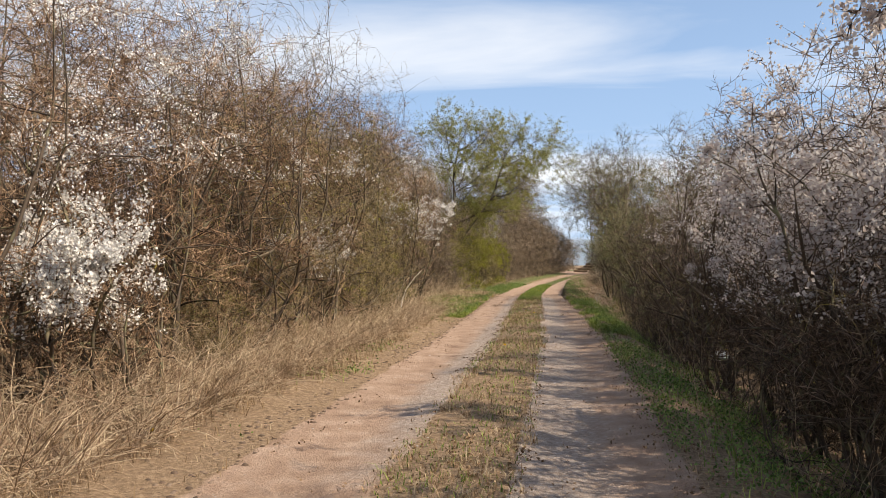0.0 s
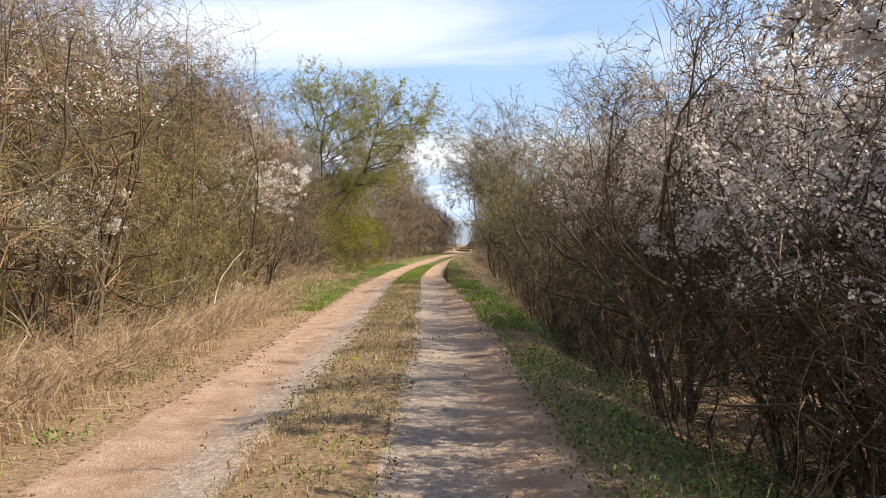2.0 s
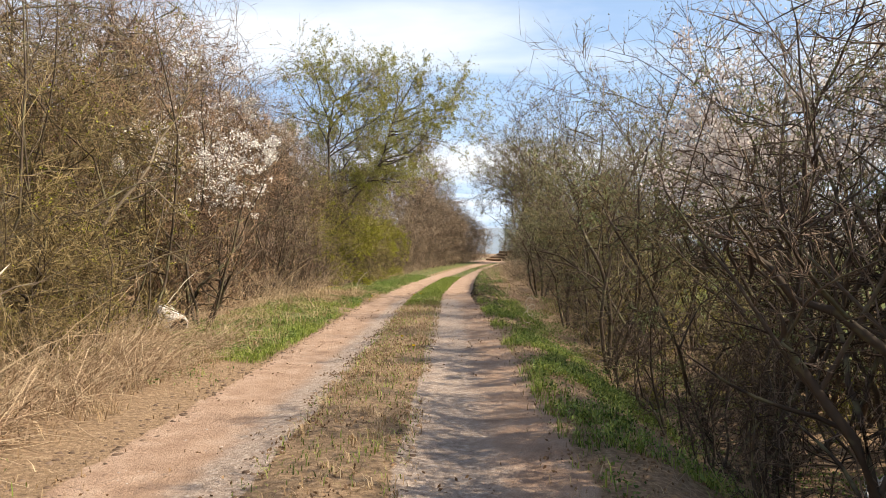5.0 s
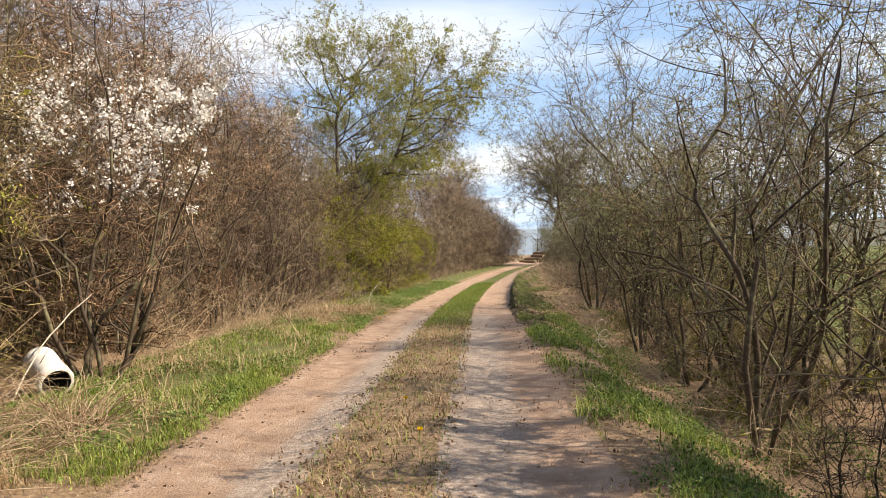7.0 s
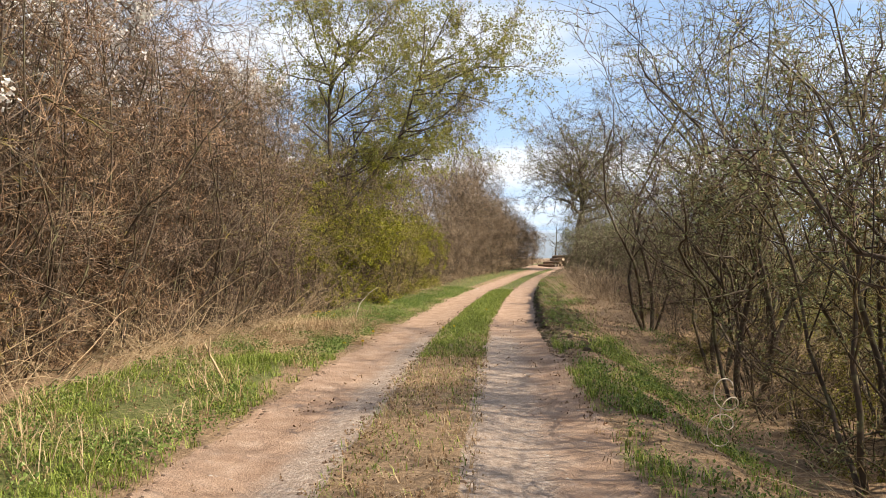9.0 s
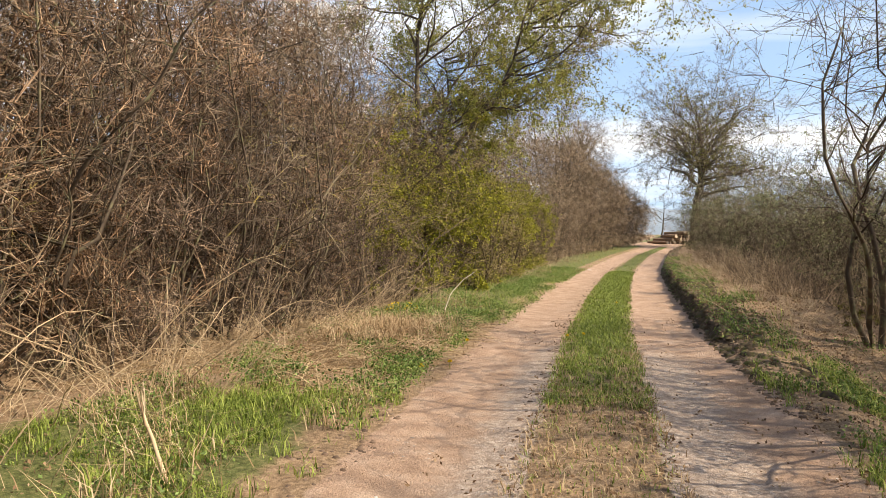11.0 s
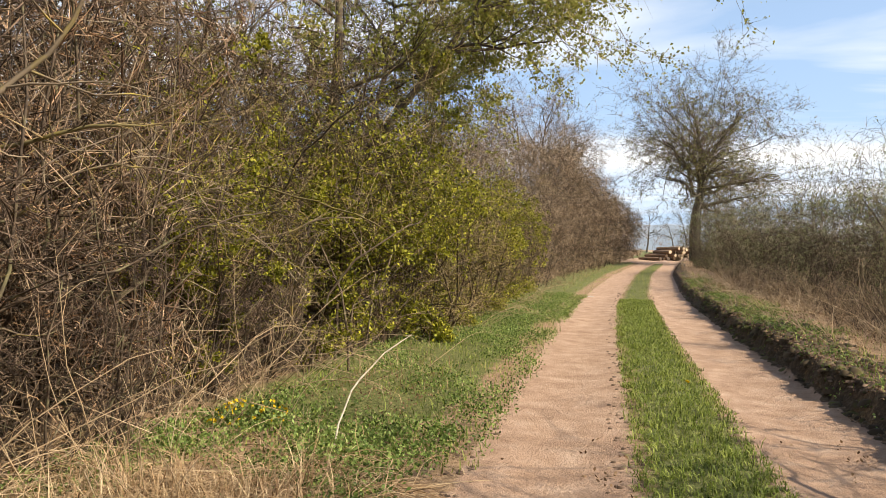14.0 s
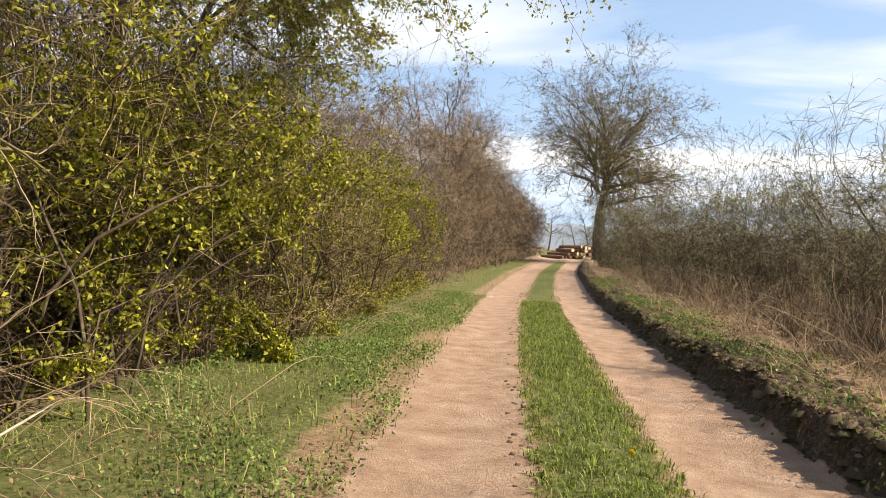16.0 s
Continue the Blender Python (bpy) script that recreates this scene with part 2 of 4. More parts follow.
    nt.links.new(hsum.outputs[0], bump.inputs["Height"])
    nt.links.new(bump.outputs[0], b.inputs["Normal"])
    return m


M_GROUND = ground_mat()


# ---- mesh helpers ----
def mesh_of(name, verts, faces, mat, smooth=False):
    """A mesh from an array of corners and a list of face arrays (each n x 3 or n x 4)."""
    me = bpy.data.meshes.new(name)
    verts = np.ascontiguousarray(verts, dtype=np.float32)
    faces = [np.asarray(f, dtype=np.int32) for f in faces if len(f)]
    loops = np.concatenate([f.ravel() for f in faces])
    sizes = np.concatenate([np.full(len(f), f.shape[1], np.int32) for f in faces])
    starts = np.concatenate([[0], np.cumsum(sizes)[:-1]]).astype(np.int32)
    me.vertices.add(len(verts))
    me.vertices.foreach_set("co", verts.ravel())
    me.loops.add(len(loops))
    me.loops.foreach_set("vertex_index", loops)
    me.polygons.add(len(sizes))
    me.polygons.foreach_set("loop_start", starts)
    me.polygons.foreach_set("loop_total", sizes)
    if smooth:
        me.polygons.foreach_set("use_smooth", np.ones(len(sizes), bool))
    me.update(calc_edges=True)
    me.materials.append(mat)
    return me


def unit(v):
    return v / np.maximum(np.linalg.norm(v, axis=-1, keepdims=True), 1e-9)


def tubes(pts, rad, sides):
    """Tapered tubes along N polylines of K + 1 points; the tip closes in one point. Corners, and faces as quads and triangles."""
    n, k1, _ = pts.shape
    d = unit(np.diff(pts, axis=1))
    d = np.concatenate([d, d[:, -1:]], 1)
    ref = np.where(np.abs(d[..., 2:3]) > 0.9, np.array([1.0, 0, 0]), np.array([0, 0, 1.0]))
    u = unit(np.cross(d, ref))
    v = np.cross(d, u)
    ang = np.arange(sides) * 2 * np.pi / sides
    ring = u[:, :-1, None] * np.cos(ang)[:, None] + v[:, :-1, None] * np.sin(ang)[:, None]
    body = pts[:, :-1, None] + ring * rad[:, :-1, None, None]
    per = (k1 - 1) * sides + 1
    verts = np.concatenate([body.reshape(n, -1, 3), pts[:, -1:]], 1).reshape(-1, 3)
    base = (np.arange(n) * per)[:, None]
    quads = []
    for k in range(k1 - 2):
        for s in range(sides):
            t = (s + 1) % sides
            quads.append(np.concatenate([base + k * sides + s, base + k * sides + t, base + (k + 1) * sides + t, base + (k + 1) * sides + s], 1))
    tris = []
    for s in range(sides):
        t = (s + 1) % sides
        o = (k1 - 2) * sides
        tris.append(np.concatenate([base + o + s, base + o + t, base + per - 1], 1))
    return verts, (np.concatenate(quads) if quads else np.zeros((0, 4), int)), np.concatenate(tris)


def joined(pieces):
    """Joins (verts, quads, tris) into one."""
    vs, qs, ts, o = [], [], [], 0
    for v, q, t in pieces:
        vs.append(v)
        qs.append(q + o)
        ts.append(t + o)
        o += len(v)
    return np.concatenate(vs), [np.concatenate(qs), np.concatenate(ts)]


def run(rng, start, way, length, r0, k, wob, up, tip=0.25):
    """N wandering branches of k pieces: points and radii."""
    p, d, n = start.copy(), unit(way), len(start)
    pts = [p]
    for _ in range(k):
        d = unit(d + rng.normal(0, wob, (n, 3)) + np.array([0, 0, up]))
        p = p + d * (length / k)[:, None]
        pts.append(p)
    rad = r0[:, None] * np.linspace(1, tip, k + 1)[None]
    return np.stack(pts, 1), rad


def sprout(rng, pts, rad, each, lo, hi, angle, spread=0.45):
    """Starts, ways and radii of side branches, each a few from every parent."""
    n, k1, _ = pts.shape
    par = np.repeat(np.arange(n), each)
    t = (lo + (hi - lo) * rng.random(len(par)) ** 0.85) * (k1 - 1)
    i = np.minimum(t.astype(int), k1 - 2)
    f = (t - i)[:, None]
    start = pts[par, i] * (1 - f) + pts[par, i + 1] * f
    along = unit(pts[par, i + 1] - pts[par, i])
    side = unit(np.cross(along, rng.normal(0, 1, (len(par), 3))))
    a = angle + rng.normal(0, spread, len(par))
    way = along * np.cos(a)[:, None] + side * np.sin(a)[:, None]
    r = rad[par, i] * (1 - f[:, 0]) + rad[par, i + 1] * f[:, 0]
    return start, way, r


def blades(rng, base, height, width, lean, bend):
    """Grass blades: a bent strip that narrows to a point."""
    n = len(base)
    a = rng.random(n) * 2 * np.pi
    out = np.stack([np.cos(a), np.sin(a), np.zeros(n)], 1)
    side = np.stack([-np.sin(a), np.cos(a), np.zeros(n)], 1) * (width / 2)[:, None]
    up = np.array([0, 0, 1.0])
    mid = base + up * (height * 0.55)[:, None] + out * (height * lean * 0.4)[:, None]
    top = base + up * (height * (1 - bend * 0.5))[:, None] + out * (height * (lean + bend))[:, None]
    v = np.stack([base - side, base + side, mid - side * 0.8, mid + side * 0.8, top], 1).reshape(-1, 3)
    o = (np.arange(n) * 5)[:, None]
    return v, [np.concatenate([o, o + 1, o + 3, o + 2], 1), np.concatenate([o + 2, o + 3, o + 4], 1)]


def leaflets(rng, at, size, along=None):
    """Small leaves folded on the midrib: two triangles on each side of it share the rib."""
    n = len(at)
    d = unit(rng.normal(0, 1, (n, 3)) + (0 if along is None else along))
    s = unit(np.cross(d, rng.normal(0, 1, (n, 3))))
    up = np.cross(s, d)
    size = size[:, None]
    v = np.stack([at, at + d * size * 0.5 + s * size * 0.3 + up * size * 0.12, at + d * size, at + d * size * 0.5 - s * size * 0.3 + up * size * 0.12], 1).reshape(-1, 3)
    o = (np.arange(n) * 4)[:, None]
    return v, [np.concatenate([np.concatenate([o, o + 1, o + 2], 1), np.concatenate([o, o + 2, o + 3], 1)])]


def cups(rng, at, size):
    """Open blossoms: a shallow four-sided cup each."""
    n = len(at)
    d = unit(rng.normal(0, 1, (n, 3)) + np.array([0.3, 0, 0.3]))
    s = unit(np.cross(d, rng.normal(0, 1, (n, 3))))
    w = np.cross(d, s)
    vs = [at]
    for q in range(4):
        a = q * 2 * np.pi / 4
        r = size * (0.85 + 0.3 * rng.random(n))
        vs.append(at + (s * np.cos(a) + w * np.sin(a)) * (r * 0.55)[:, None] + d * (r * 0.25)[:, None])
    v = np.stack(vs, 1).reshape(-1, 3)
    o = (np.arange(n) * 5)[:, None]
    return v, [np.concatenate([np.concatenate([o, o + 1 + q, o + 1 + (q + 1) % 4], 1) for q in range(4)])]


def part(name, me, parent, label=""):
    ob = new(name, me)
    ob.parent = parent
    if label:
        tagged(ob, label)
    return ob


def thing(name, label, category, group="", kind=""):
    return tagged(new(name), label, category, group, kind)


# ---- the lane: ground sheet ----
LANE = ((-40, 0.6), (9, 0.16), (17, 0.03), (26, -0.32), (30, -0.5), (34, -0.64), (38, -0.78), (47, -0.78), (54, -0.67), (60, -0.42), (75, 0.5), (90, 2.0), (102, 3.3), (130, 6.0), (200, 10.0), (2000, 60.0))
LANE_Y, LANE_X = np.array(LANE).T


def lane_x(y):
    return np.interp(y, LANE_Y, LANE_X)


def smooth(v, a, b):
    t = np.clip((v - a) / (b - a), 0, 1)
    return t * t * (3 - 2 * t)


def wave(x, y, s=1.0):
    """Gentle unevenness without a period."""
    return (np.sin(x * 1.7 * s + np.sin(y * 0.61 * s) * 1.9) * np.sin(y * 1.13 * s + np.sin(x * 0.83 * s) * 1.4)
            + 0.5 * np.sin(x * 4.1 * s + y * 2.3 * s) * np.sin(y * 3.7 * s - x * 1.9 * s))


def rise(y):
    return 0.009 * np.clip(y - 62, 0, 60) + 0.004 * np.clip(y - 122, 0, 80)


def ground_z(x, y):
    u = x - lane_x(y)
    z = 0.012 * wave(x, y, 1.3) + rise(y)
    rut = np.maximum(np.exp(-((u + 0.97) / 0.42) ** 2), np.exp(-((u - 0.95) / 0.42) ** 2))
    z = z - 0.035 * rut * smooth(y, -10, 0)
    z = z + 0.02 * np.exp(-(u / 0.4) ** 2)
    # left verge and the bank behind it
    z = z + 0.05 * smooth(-u, 1.6, 2.3) + 3.0 * smooth(-u, 4.9, 10.0) * (1 - smooth(y, 88, 130)) * (1 - smooth(-u, 14, 30)) + 0.03 * wave(x, y, 2.1) * smooth(-u, 1.7, 2.6)
    # right: ditch at first, a turned-up berm further on
    berm = smooth(y, 34, 41)
    z = z - (1 - berm) * (0.55 * smooth(u, 1.75, 3.3)) + 0.03 * wave(x, y, 2.4) * smooth(u, 1.6, 2.4)
    z = z + berm * ((0.27 + 0.05 * wave(x, y, 1.7)) * smooth(u + 0.05 * wave(x, y, 2.9), 1.48, 1.60) - 0.24 * smooth(u, 3.0, 5.5))
    z = z - 0.5 * berm * smooth(u, 9, 20)
    return z


def spaced(*runs):
    out = []
    for a, b, s in runs:
        out.append(np.arange(a, b, s))
    return np.concatenate(out)


def build_ground():
    xs = spaced((-1500, -300, 200), (-300, -60, 40), (-60, -14, 4), (-14, -4.5, 0.3), (-4.5, 3.6, 0.1), (3.6, 12, 0.3), (12, 60, 4), (60, 300, 40), (300, 1501, 200))
    ys = spaced((-800, -60, 120), (-60, -6, 6), (-6, 3, 0.5), (3, 52, 0.14), (52, 80, 0.4), (80, 140, 1.5), (140, 400, 10), (400, 2001, 200))
    gx, gy = np.meshgrid(xs, ys)
    gz = ground_z(gx, gy)
    nx, ny = len(xs), len(ys)
    idx = np.arange(nx * ny).reshape(ny, nx)
    quads = np.stack([idx[:-1, :-1], idx[:-1, 1:], idx[1:, 1:], idx[1:, :-1]], -1).reshape(-1, 4)
    me = mesh_of("ground", np.stack([gx, gy, gz], -1).reshape(-1, 3), [quads], M_GROUND, True)
    u = (gx - lane_x(gy)).ravel()
    y = gy.ravel()
    wob = 0.10 * wave(gx, gy, 1.9).ravel()
    left = smooth(u, -1.75 + 0.0 * y, -1.35) * (1 - smooth(u, -0.55, -0.30))
    cut = smooth(y, 33, 40)
    right = smooth(u, 0.28, 0.50) * (1 - smooth(u, 1.40 - 0.06 * cut, 1.70 - 0.2 * cut))
    humus = cut * smooth(u, 1.36, 1.46) * (1 - smooth(u, 1.75, 2.3)) * (1 - smooth(y, 85, 92))
    rut = np.maximum(left, right)
    rut = np.clip(rut + wob * (rut > 0.02), 0, 1) * (1 - smooth(y, 300, 400))
    clearing = np.exp(-((gx.ravel() - 4.0) / 5.0) ** 2) * smooth(y, 92, 100) * (1 - smooth(y, 112, 120))
    rut = np.maximum(rut, clearing)
    gravel = (np.exp(-((u + 0.55) / 0.35) ** 2) * smooth(y, 4, 12) + np.exp(-((u - 0.6) / 0.5) ** 2)) * (1 - smooth(y, 34, 39))
    green = smooth(-u, 1.6, 2.3) * (1 - smooth(-u, 3.4, 4.8)) * smooth(y, 20, 25) * (1 - 0.7 * smooth(y, 31, 33) * (1 - smooth(y, 39, 40.5))) + np.exp(-(u / 0.42) ** 2) * (0.25 + 0.75 * smooth(y, 32, 38)) + smooth(u, 1.7, 2.0) * (1 - smooth(y, 36, 41)) * 0.3
    field = smooth(u, 5.5, 8) + smooth(-u, 14, 20)
    for name, v in (("rut", rut), ("gravel", gravel), ("green", np.clip(green, 0, 1)), ("field", np.clip(field, 0, 1)), ("humus", humus)):
        a = me.attributes.new(name, "FLOAT", "POINT")
        a.data.foreach_set("value", v.astype(np.float32))
    return tagged(new("ground", me), "farm lane of two pinkish dirt wheel ruts with verges and fields", "ground", kind="structure")


build_ground()


# ---- shrubs and trees ----
def outline(p, rx, h, prof):
    """How far out a place lies in a plant's rounded outline: 1 on its edge."""
    py, pr = prof
    q = np.linalg.norm(p[..., :2], axis=-1)
    return np.maximum(q / (rx * np.interp(p[..., 2] / h, py, pr)), p[..., 2] / (1.08 * h))


BUSHY = np.array(((0, 0.8), (0.15, 0.95), (0.45, 1.0), (0.75, 0.85), (1.0, 0.5), (1.3, 0.3))).T
HOLLOW = np.array(((0, 0.35), (0.2, 0.45), (0.38, 0.9), (0.65, 1.0), (0.9, 0.8), (1.3, 0.4))).T
TREELIKE = np.array(((0, 0.3), (0.25, 0.55), (0.55, 0.95), (0.8, 1.0), (1.0, 0.75), (1.3, 0.5))).T


def grow(rng, base, way, length, r0, levels, rx, h, prof=BUSHY, first=(8, 0.32, 0.03, 5), thin=0.0044, gaps=-0.5):
    """Branch levels from the stems outwards, each kept within the outline, with the stem that each branch belongs to.
    A level: number a parent, length (of the parent), radius share, angle, pieces, wobble, lift, sides, from."""
    k, wob, up, sides = first
    pts, rad = run(rng, base, way, length, r0, k, wob, up)
    z = pts[..., 2]
    q = np.linalg.norm(pts[..., :2], axis=-1)
    lim = 0.85 * rx * np.interp(z / h, *prof)
    f = np.where(q > 1e-6, lim * np.tanh(q / lim) / np.maximum(q, 1e-6), 1.0)
    pts = np.concatenate([pts[..., :2] * f[..., None], np.minimum(z, 1.02 * h)[..., None]], -1)
    root = np.arange(len(pts))
    sets, lens = [(pts, rad, sides, root)], length
    for depth, (each, part_len, part_rad, angle, k, wob, up, sides, lo) in enumerate(levels):
        start, d, r = sprout(rng, pts, rad, each, lo, 1.0, angle)
        root = np.repeat(root, each)
        lens = np.repeat(lens, each) * part_len * (0.5 + rng.random(len(start)))
        for _ in range(2):
            far = outline(start + unit(d) * lens[:, None], rx, h, prof) > 1.0
            lens = np.where(far, lens * 0.6, lens)
        keep = (outline(start + unit(d) * lens[:, None], rx, h, prof) < 1.08) & (start[:, 2] + d[:, 2] * lens > 0.02)
        if depth:
            # sprays of twigs with hollows between them
            a, b, c = (start * 6.5).T
            keep &= np.sin(a + 1.3 * np.sin(b)) + np.sin(b * 1.1 + 1.1 * np.sin(c)) + np.sin(c * 0.9 + 1.2 * np.sin(a)) > gaps - 0.25 * (depth == 1)
        start, d, r, root, lens = start[keep], d[keep], r[keep], root[keep], lens[keep]
        pts, rad = run(rng, start, d, lens, np.maximum(r * part_rad, thin), k, wob, up)
        sets.append((pts, rad, sides, root))
    return sets


def mesh_from(name, sets, mat):
    v, f = joined([tubes(s[0], s[1], s[2]) for s in sets])
    return mesh_of(name, v, f, mat)


def stem_parts(th, name, sets, mat):
    """Each stem with its own main branches is a part."""
    for i in range(len(sets[0][0])):
        own = [(p[g == i], r[g == i], s) for p, r, s, g in sets if (g == i).any()]
        part(name, mesh_from(name, own, mat), th)


def fine_part(th, name, me, label=""):
    return tagged(part(name, me, th, label), kind="stuff")


def stems_at(rng, n, spread, tilt, height, vary=0.35, skirt=0.0):
    a = rng.random(n) * 2 * np.pi
    q = np.sqrt(rng.random(n)) * spread
    base = np.stack([np.cos(a) * q, np.sin(a) * q, np.full(n, -0.05)], 1)
    t = np.abs(rng.normal(tilt, tilt * 0.6, n))
    b = a + rng.normal(0, 0.9, n)
    ln = height * (1 - vary + vary * rng.random(n))
    low = rng.random(n) < skirt
    t, ln = np.where(low, rng.uniform(0.5, 1.15, n), t), np.where(low, ln * rng.uniform(0.3, 0.5, n), ln)
    way = np.stack([np.cos(b) * np.sin(t), np.sin(b) * np.sin(t), np.cos(t)], 1)
    return base, way, ln


def points_on(rng, sets, share, clump=0.0):
    """Places along the outer twigs, in clumps where wanted."""
    pts = sets[-1][0]
    mid = np.concatenate([pts[:, i] * (1 - f) + pts[:, i + 1] * f for i in range(pts.shape[1] - 1) for f in (0.25, 0.6, 0.95)])
    keep = rng.random(len(mid)) < share
    if clump:
        w = np.sin(mid[:, 0] * 2.1 + 1.3) + np.sin(mid[:, 1] * 2.3 + 0.4) + np.sin(mid[:, 2] * 2.6 + 2.2) + np.sin(mid[:, 0] * 5.1 + mid[:, 2] * 4.3)
        keep &= w > clump
    return mid[keep]


def blackthorn(seed, height, label, mat_flower, share, clump, group, stems=12, low=0.0, rx=1.5, n=(9, 9, 7), twig=None, each=3, prof=BUSHY, skirt=0.32):
    rng = np.random.default_rng(seed)
    th = thing("blackthorn_shrub", label, "shrub", group)
    base, way, ln = stems_at(rng, int(stems * 1.3), rx * (0.6 if skirt else 0.2), 0.45, height, skirt=skirt)
    sets = grow(rng, base, way, ln, 0.018 + 0.014 * rng.random(len(ln)), ((n[0], 0.36, 0.6, 1.05, 5, 0.36, 0.02, 4, 0.12), (n[1], 0.45, 0.55, 1.05, 3, 0.36, 0.0, 3, 0.1), (n[2], 0.45, 0.7, 1.0, 1, 0.2, 0.02, 3, 0.1)), rx, height, prof)
    stem_parts(th, "stem", sets[:2], M_BARK)
    fine_part(th, "twig", mesh_from("twig", sets[2:], twig or M_TWIG_DARK))
    at = points_on(rng, sets, share, clump)
    at = at[at[:, 2] > low * height * (0.8 + 0.4 * rng.random(len(at)))]
    at = np.repeat(at, each, 0) + rng.normal(0, 0.022, (len(at) * each, 3))
    v, f = cups(rng, at, 0.018 + 0.013 * rng.random(len(at)))
    fine_part(th, "blossom", mesh_of("blossom", v, f, mat_flower))
    return th


def thicket(seed, height, label, name, twig, group, stems=14, leaf=None, leaf_share=0.3, leaf_size=0.03, tilt=0.42, n=(9, 8, 7), rx=1.5, leaf_clump=-0.6, bark=None, prof=BUSHY, skirt=0.38):
    rng = np.random.default_rng(seed)
    th = thing(name, label, "shrub", group)
    base, way, ln = stems_at(rng, int(stems * 1.4), rx * 0.65, tilt, height, skirt=skirt)
    sets = grow(rng, base, way, ln, 0.011 + 0.011 * rng.random(len(ln)), ((n[0], 0.38, 0.62, 1.1, 5, 0.38, -0.01, 4, 0.04), (n[1], 0.5, 0.62, 1.05, 3, 0.36, -0.01, 3, 0.06), (n[2], 0.5, 0.75, 0.95, 1, 0.18, 0.0, 3, 0.08)), rx, height, prof)
    stem_parts(th, "stem", sets[:2], bark or M_BARK)
    fine_part(th, "twig", mesh_from("twig", sets[2:], twig))
    if leaf:
        at = points_on(rng, sets, leaf_share, leaf_clump)
        at = np.repeat(at, 4, 0) + rng.normal(0, 0.016, (len(at) * 4, 3))
        v, f = leaflets(rng, at, leaf_size * (0.6 + 0.8 * rng.random(len(at))))
        fine_part(th, "leaf", mesh_of("leaf", v, f, leaf))
    return th


def bare_tree(seed, height, label, stems, group, trunk_r=0.05, tilt=0.3, bud=0.12, bark=None, twig=None, bud_mat=None, bud_size=0.02, spread=0.25, n=(9, 9, 7), rx=2.1):
    rng = np.random.default_rng(seed)
    th = thing("bare_tree", label, "tree", group)
    base, way, ln = stems_at(rng, stems, spread, tilt, height, 0.25)
    sets = grow(rng, base, way, ln, trunk_r * (0.7 + 0.6 * rng.random(stems)), ((n[0], 0.42, 0.55, 0.9, 6, 0.28, 0.05, 5, 0.1), (n[1], 0.45, 0.5, 0.85, 4, 0.3, 0.05, 3, 0.1), (n[2], 0.42, 0.7, 0.9, 1, 0.2, 0.06, 3, 0.1)), rx, height, TREELIKE, (11, 0.27, 0.05, 7), 0.0044, -0.9)
    stem_parts(th, "trunk", sets[:2], bark or M_BARK)
    fine_part(th, "twig", mesh_from("twig", sets[2:], twig or M_TWIG_DARK))
    if bud:
        at = points_on(rng, sets, bud)
        v, f = leaflets(rng, at, bud_size * (0.6 + 0.8 * rng.random(len(at))))
        fine_part(th, "bud", mesh_of("bud", v, f, bud_mat or M_LEAF_PALE))
    return th


def put(proto, spots, rng, sink=0.05):
    """Stands a plant and its copies at (x, y, scale) spots, each turned its own way."""
    for i, (x, y, s) in enumerate(spots):
        m = Matrix.LocRotScale((x, y, float(ground_z(np.array(x), np.array(y))) - sink), Euler((0, 0, rng.random() * 6.283)), (s, s, s * (0.92 + 0.16 * rng.random())))
        if i == 0:
            later = m
        else:
            copy_thing(proto, m)
    proto.matrix_basis = later


def row(rng, y0, y1, step, x0, jx, s0=0.9, s1=1.1):
    return [(x0 + rng.uniform(-jx, jx), y + rng.uniform(-0.3, 0.3) * step, rng.uniform(s0, s1)) for y in np.arange(y0, y1, step)]


R = random.Random(11)
# left hedge, near to far
put(blackthorn(1, 5.6, "tall blackthorn with clumps of white blossom over dry grass", M_BLOSSOM, 0.9, 0.55, "left hedge", 18, 0.5, rx=1.9, twig=M_TWIG_BROWN, n=(11, 8, 6), each=5), [(-4.6, 7.9, 1.0), (-4.5, 10.6, 1.08), (-4.5, 13.2, 1.12), (-4.4, 15.8, 1.16)], R)
put(blackthorn(2, 2.6, "low blackthorn starred with white blossom", M_BLOSSOM, 1.0, -0.1, "left hedge", 11, 0.36, rx=1.15, twig=M_TWIG_BROWN, each=5), [(-3.35, 9.1, 1.0)], R)
put(blackthorn(3, 4.2, "white-flowering blackthorn standing out of the brown hedge", M_BLOSSOM, 0.9, -0.5, "left hedge", 9, 0.46, rx=1.2, n=(9, 8, 7), twig=M_TWIG_BROWN, each=4, prof=TREELIKE, skirt=0.0), [(-4.05, 26.5, 1.3), (-7.0, 33.6, 1.75), (-6.6, 30.0, 1.6), (-7.4, 42.0, 1.85), (-3.5, 15.6, 0.7)], R)
put(thicket(4, 5.6, "tangled leafless olive-brown thicket", "thicket_shrub", M_TWIG_OLIVE, "left hedge", 17, M_LEAF, 0.09, 0.026, 0.55, rx=1.75, n=(12, 9, 6)), row(R, 17.0, 23.4, 2.0, -4.8, 0.2, 1.05, 1.16) + [(-6.2, 25.0, 1.1), (-6.3, 27.0, 1.1)] + [(-3.9, 17.6, 0.55), (-3.8, 21.3, 0.5), (-3.8, 19.4, 0.5), (-3.6, 13.8, 0.4), (-3.5, 11.6, 0.36)], R)
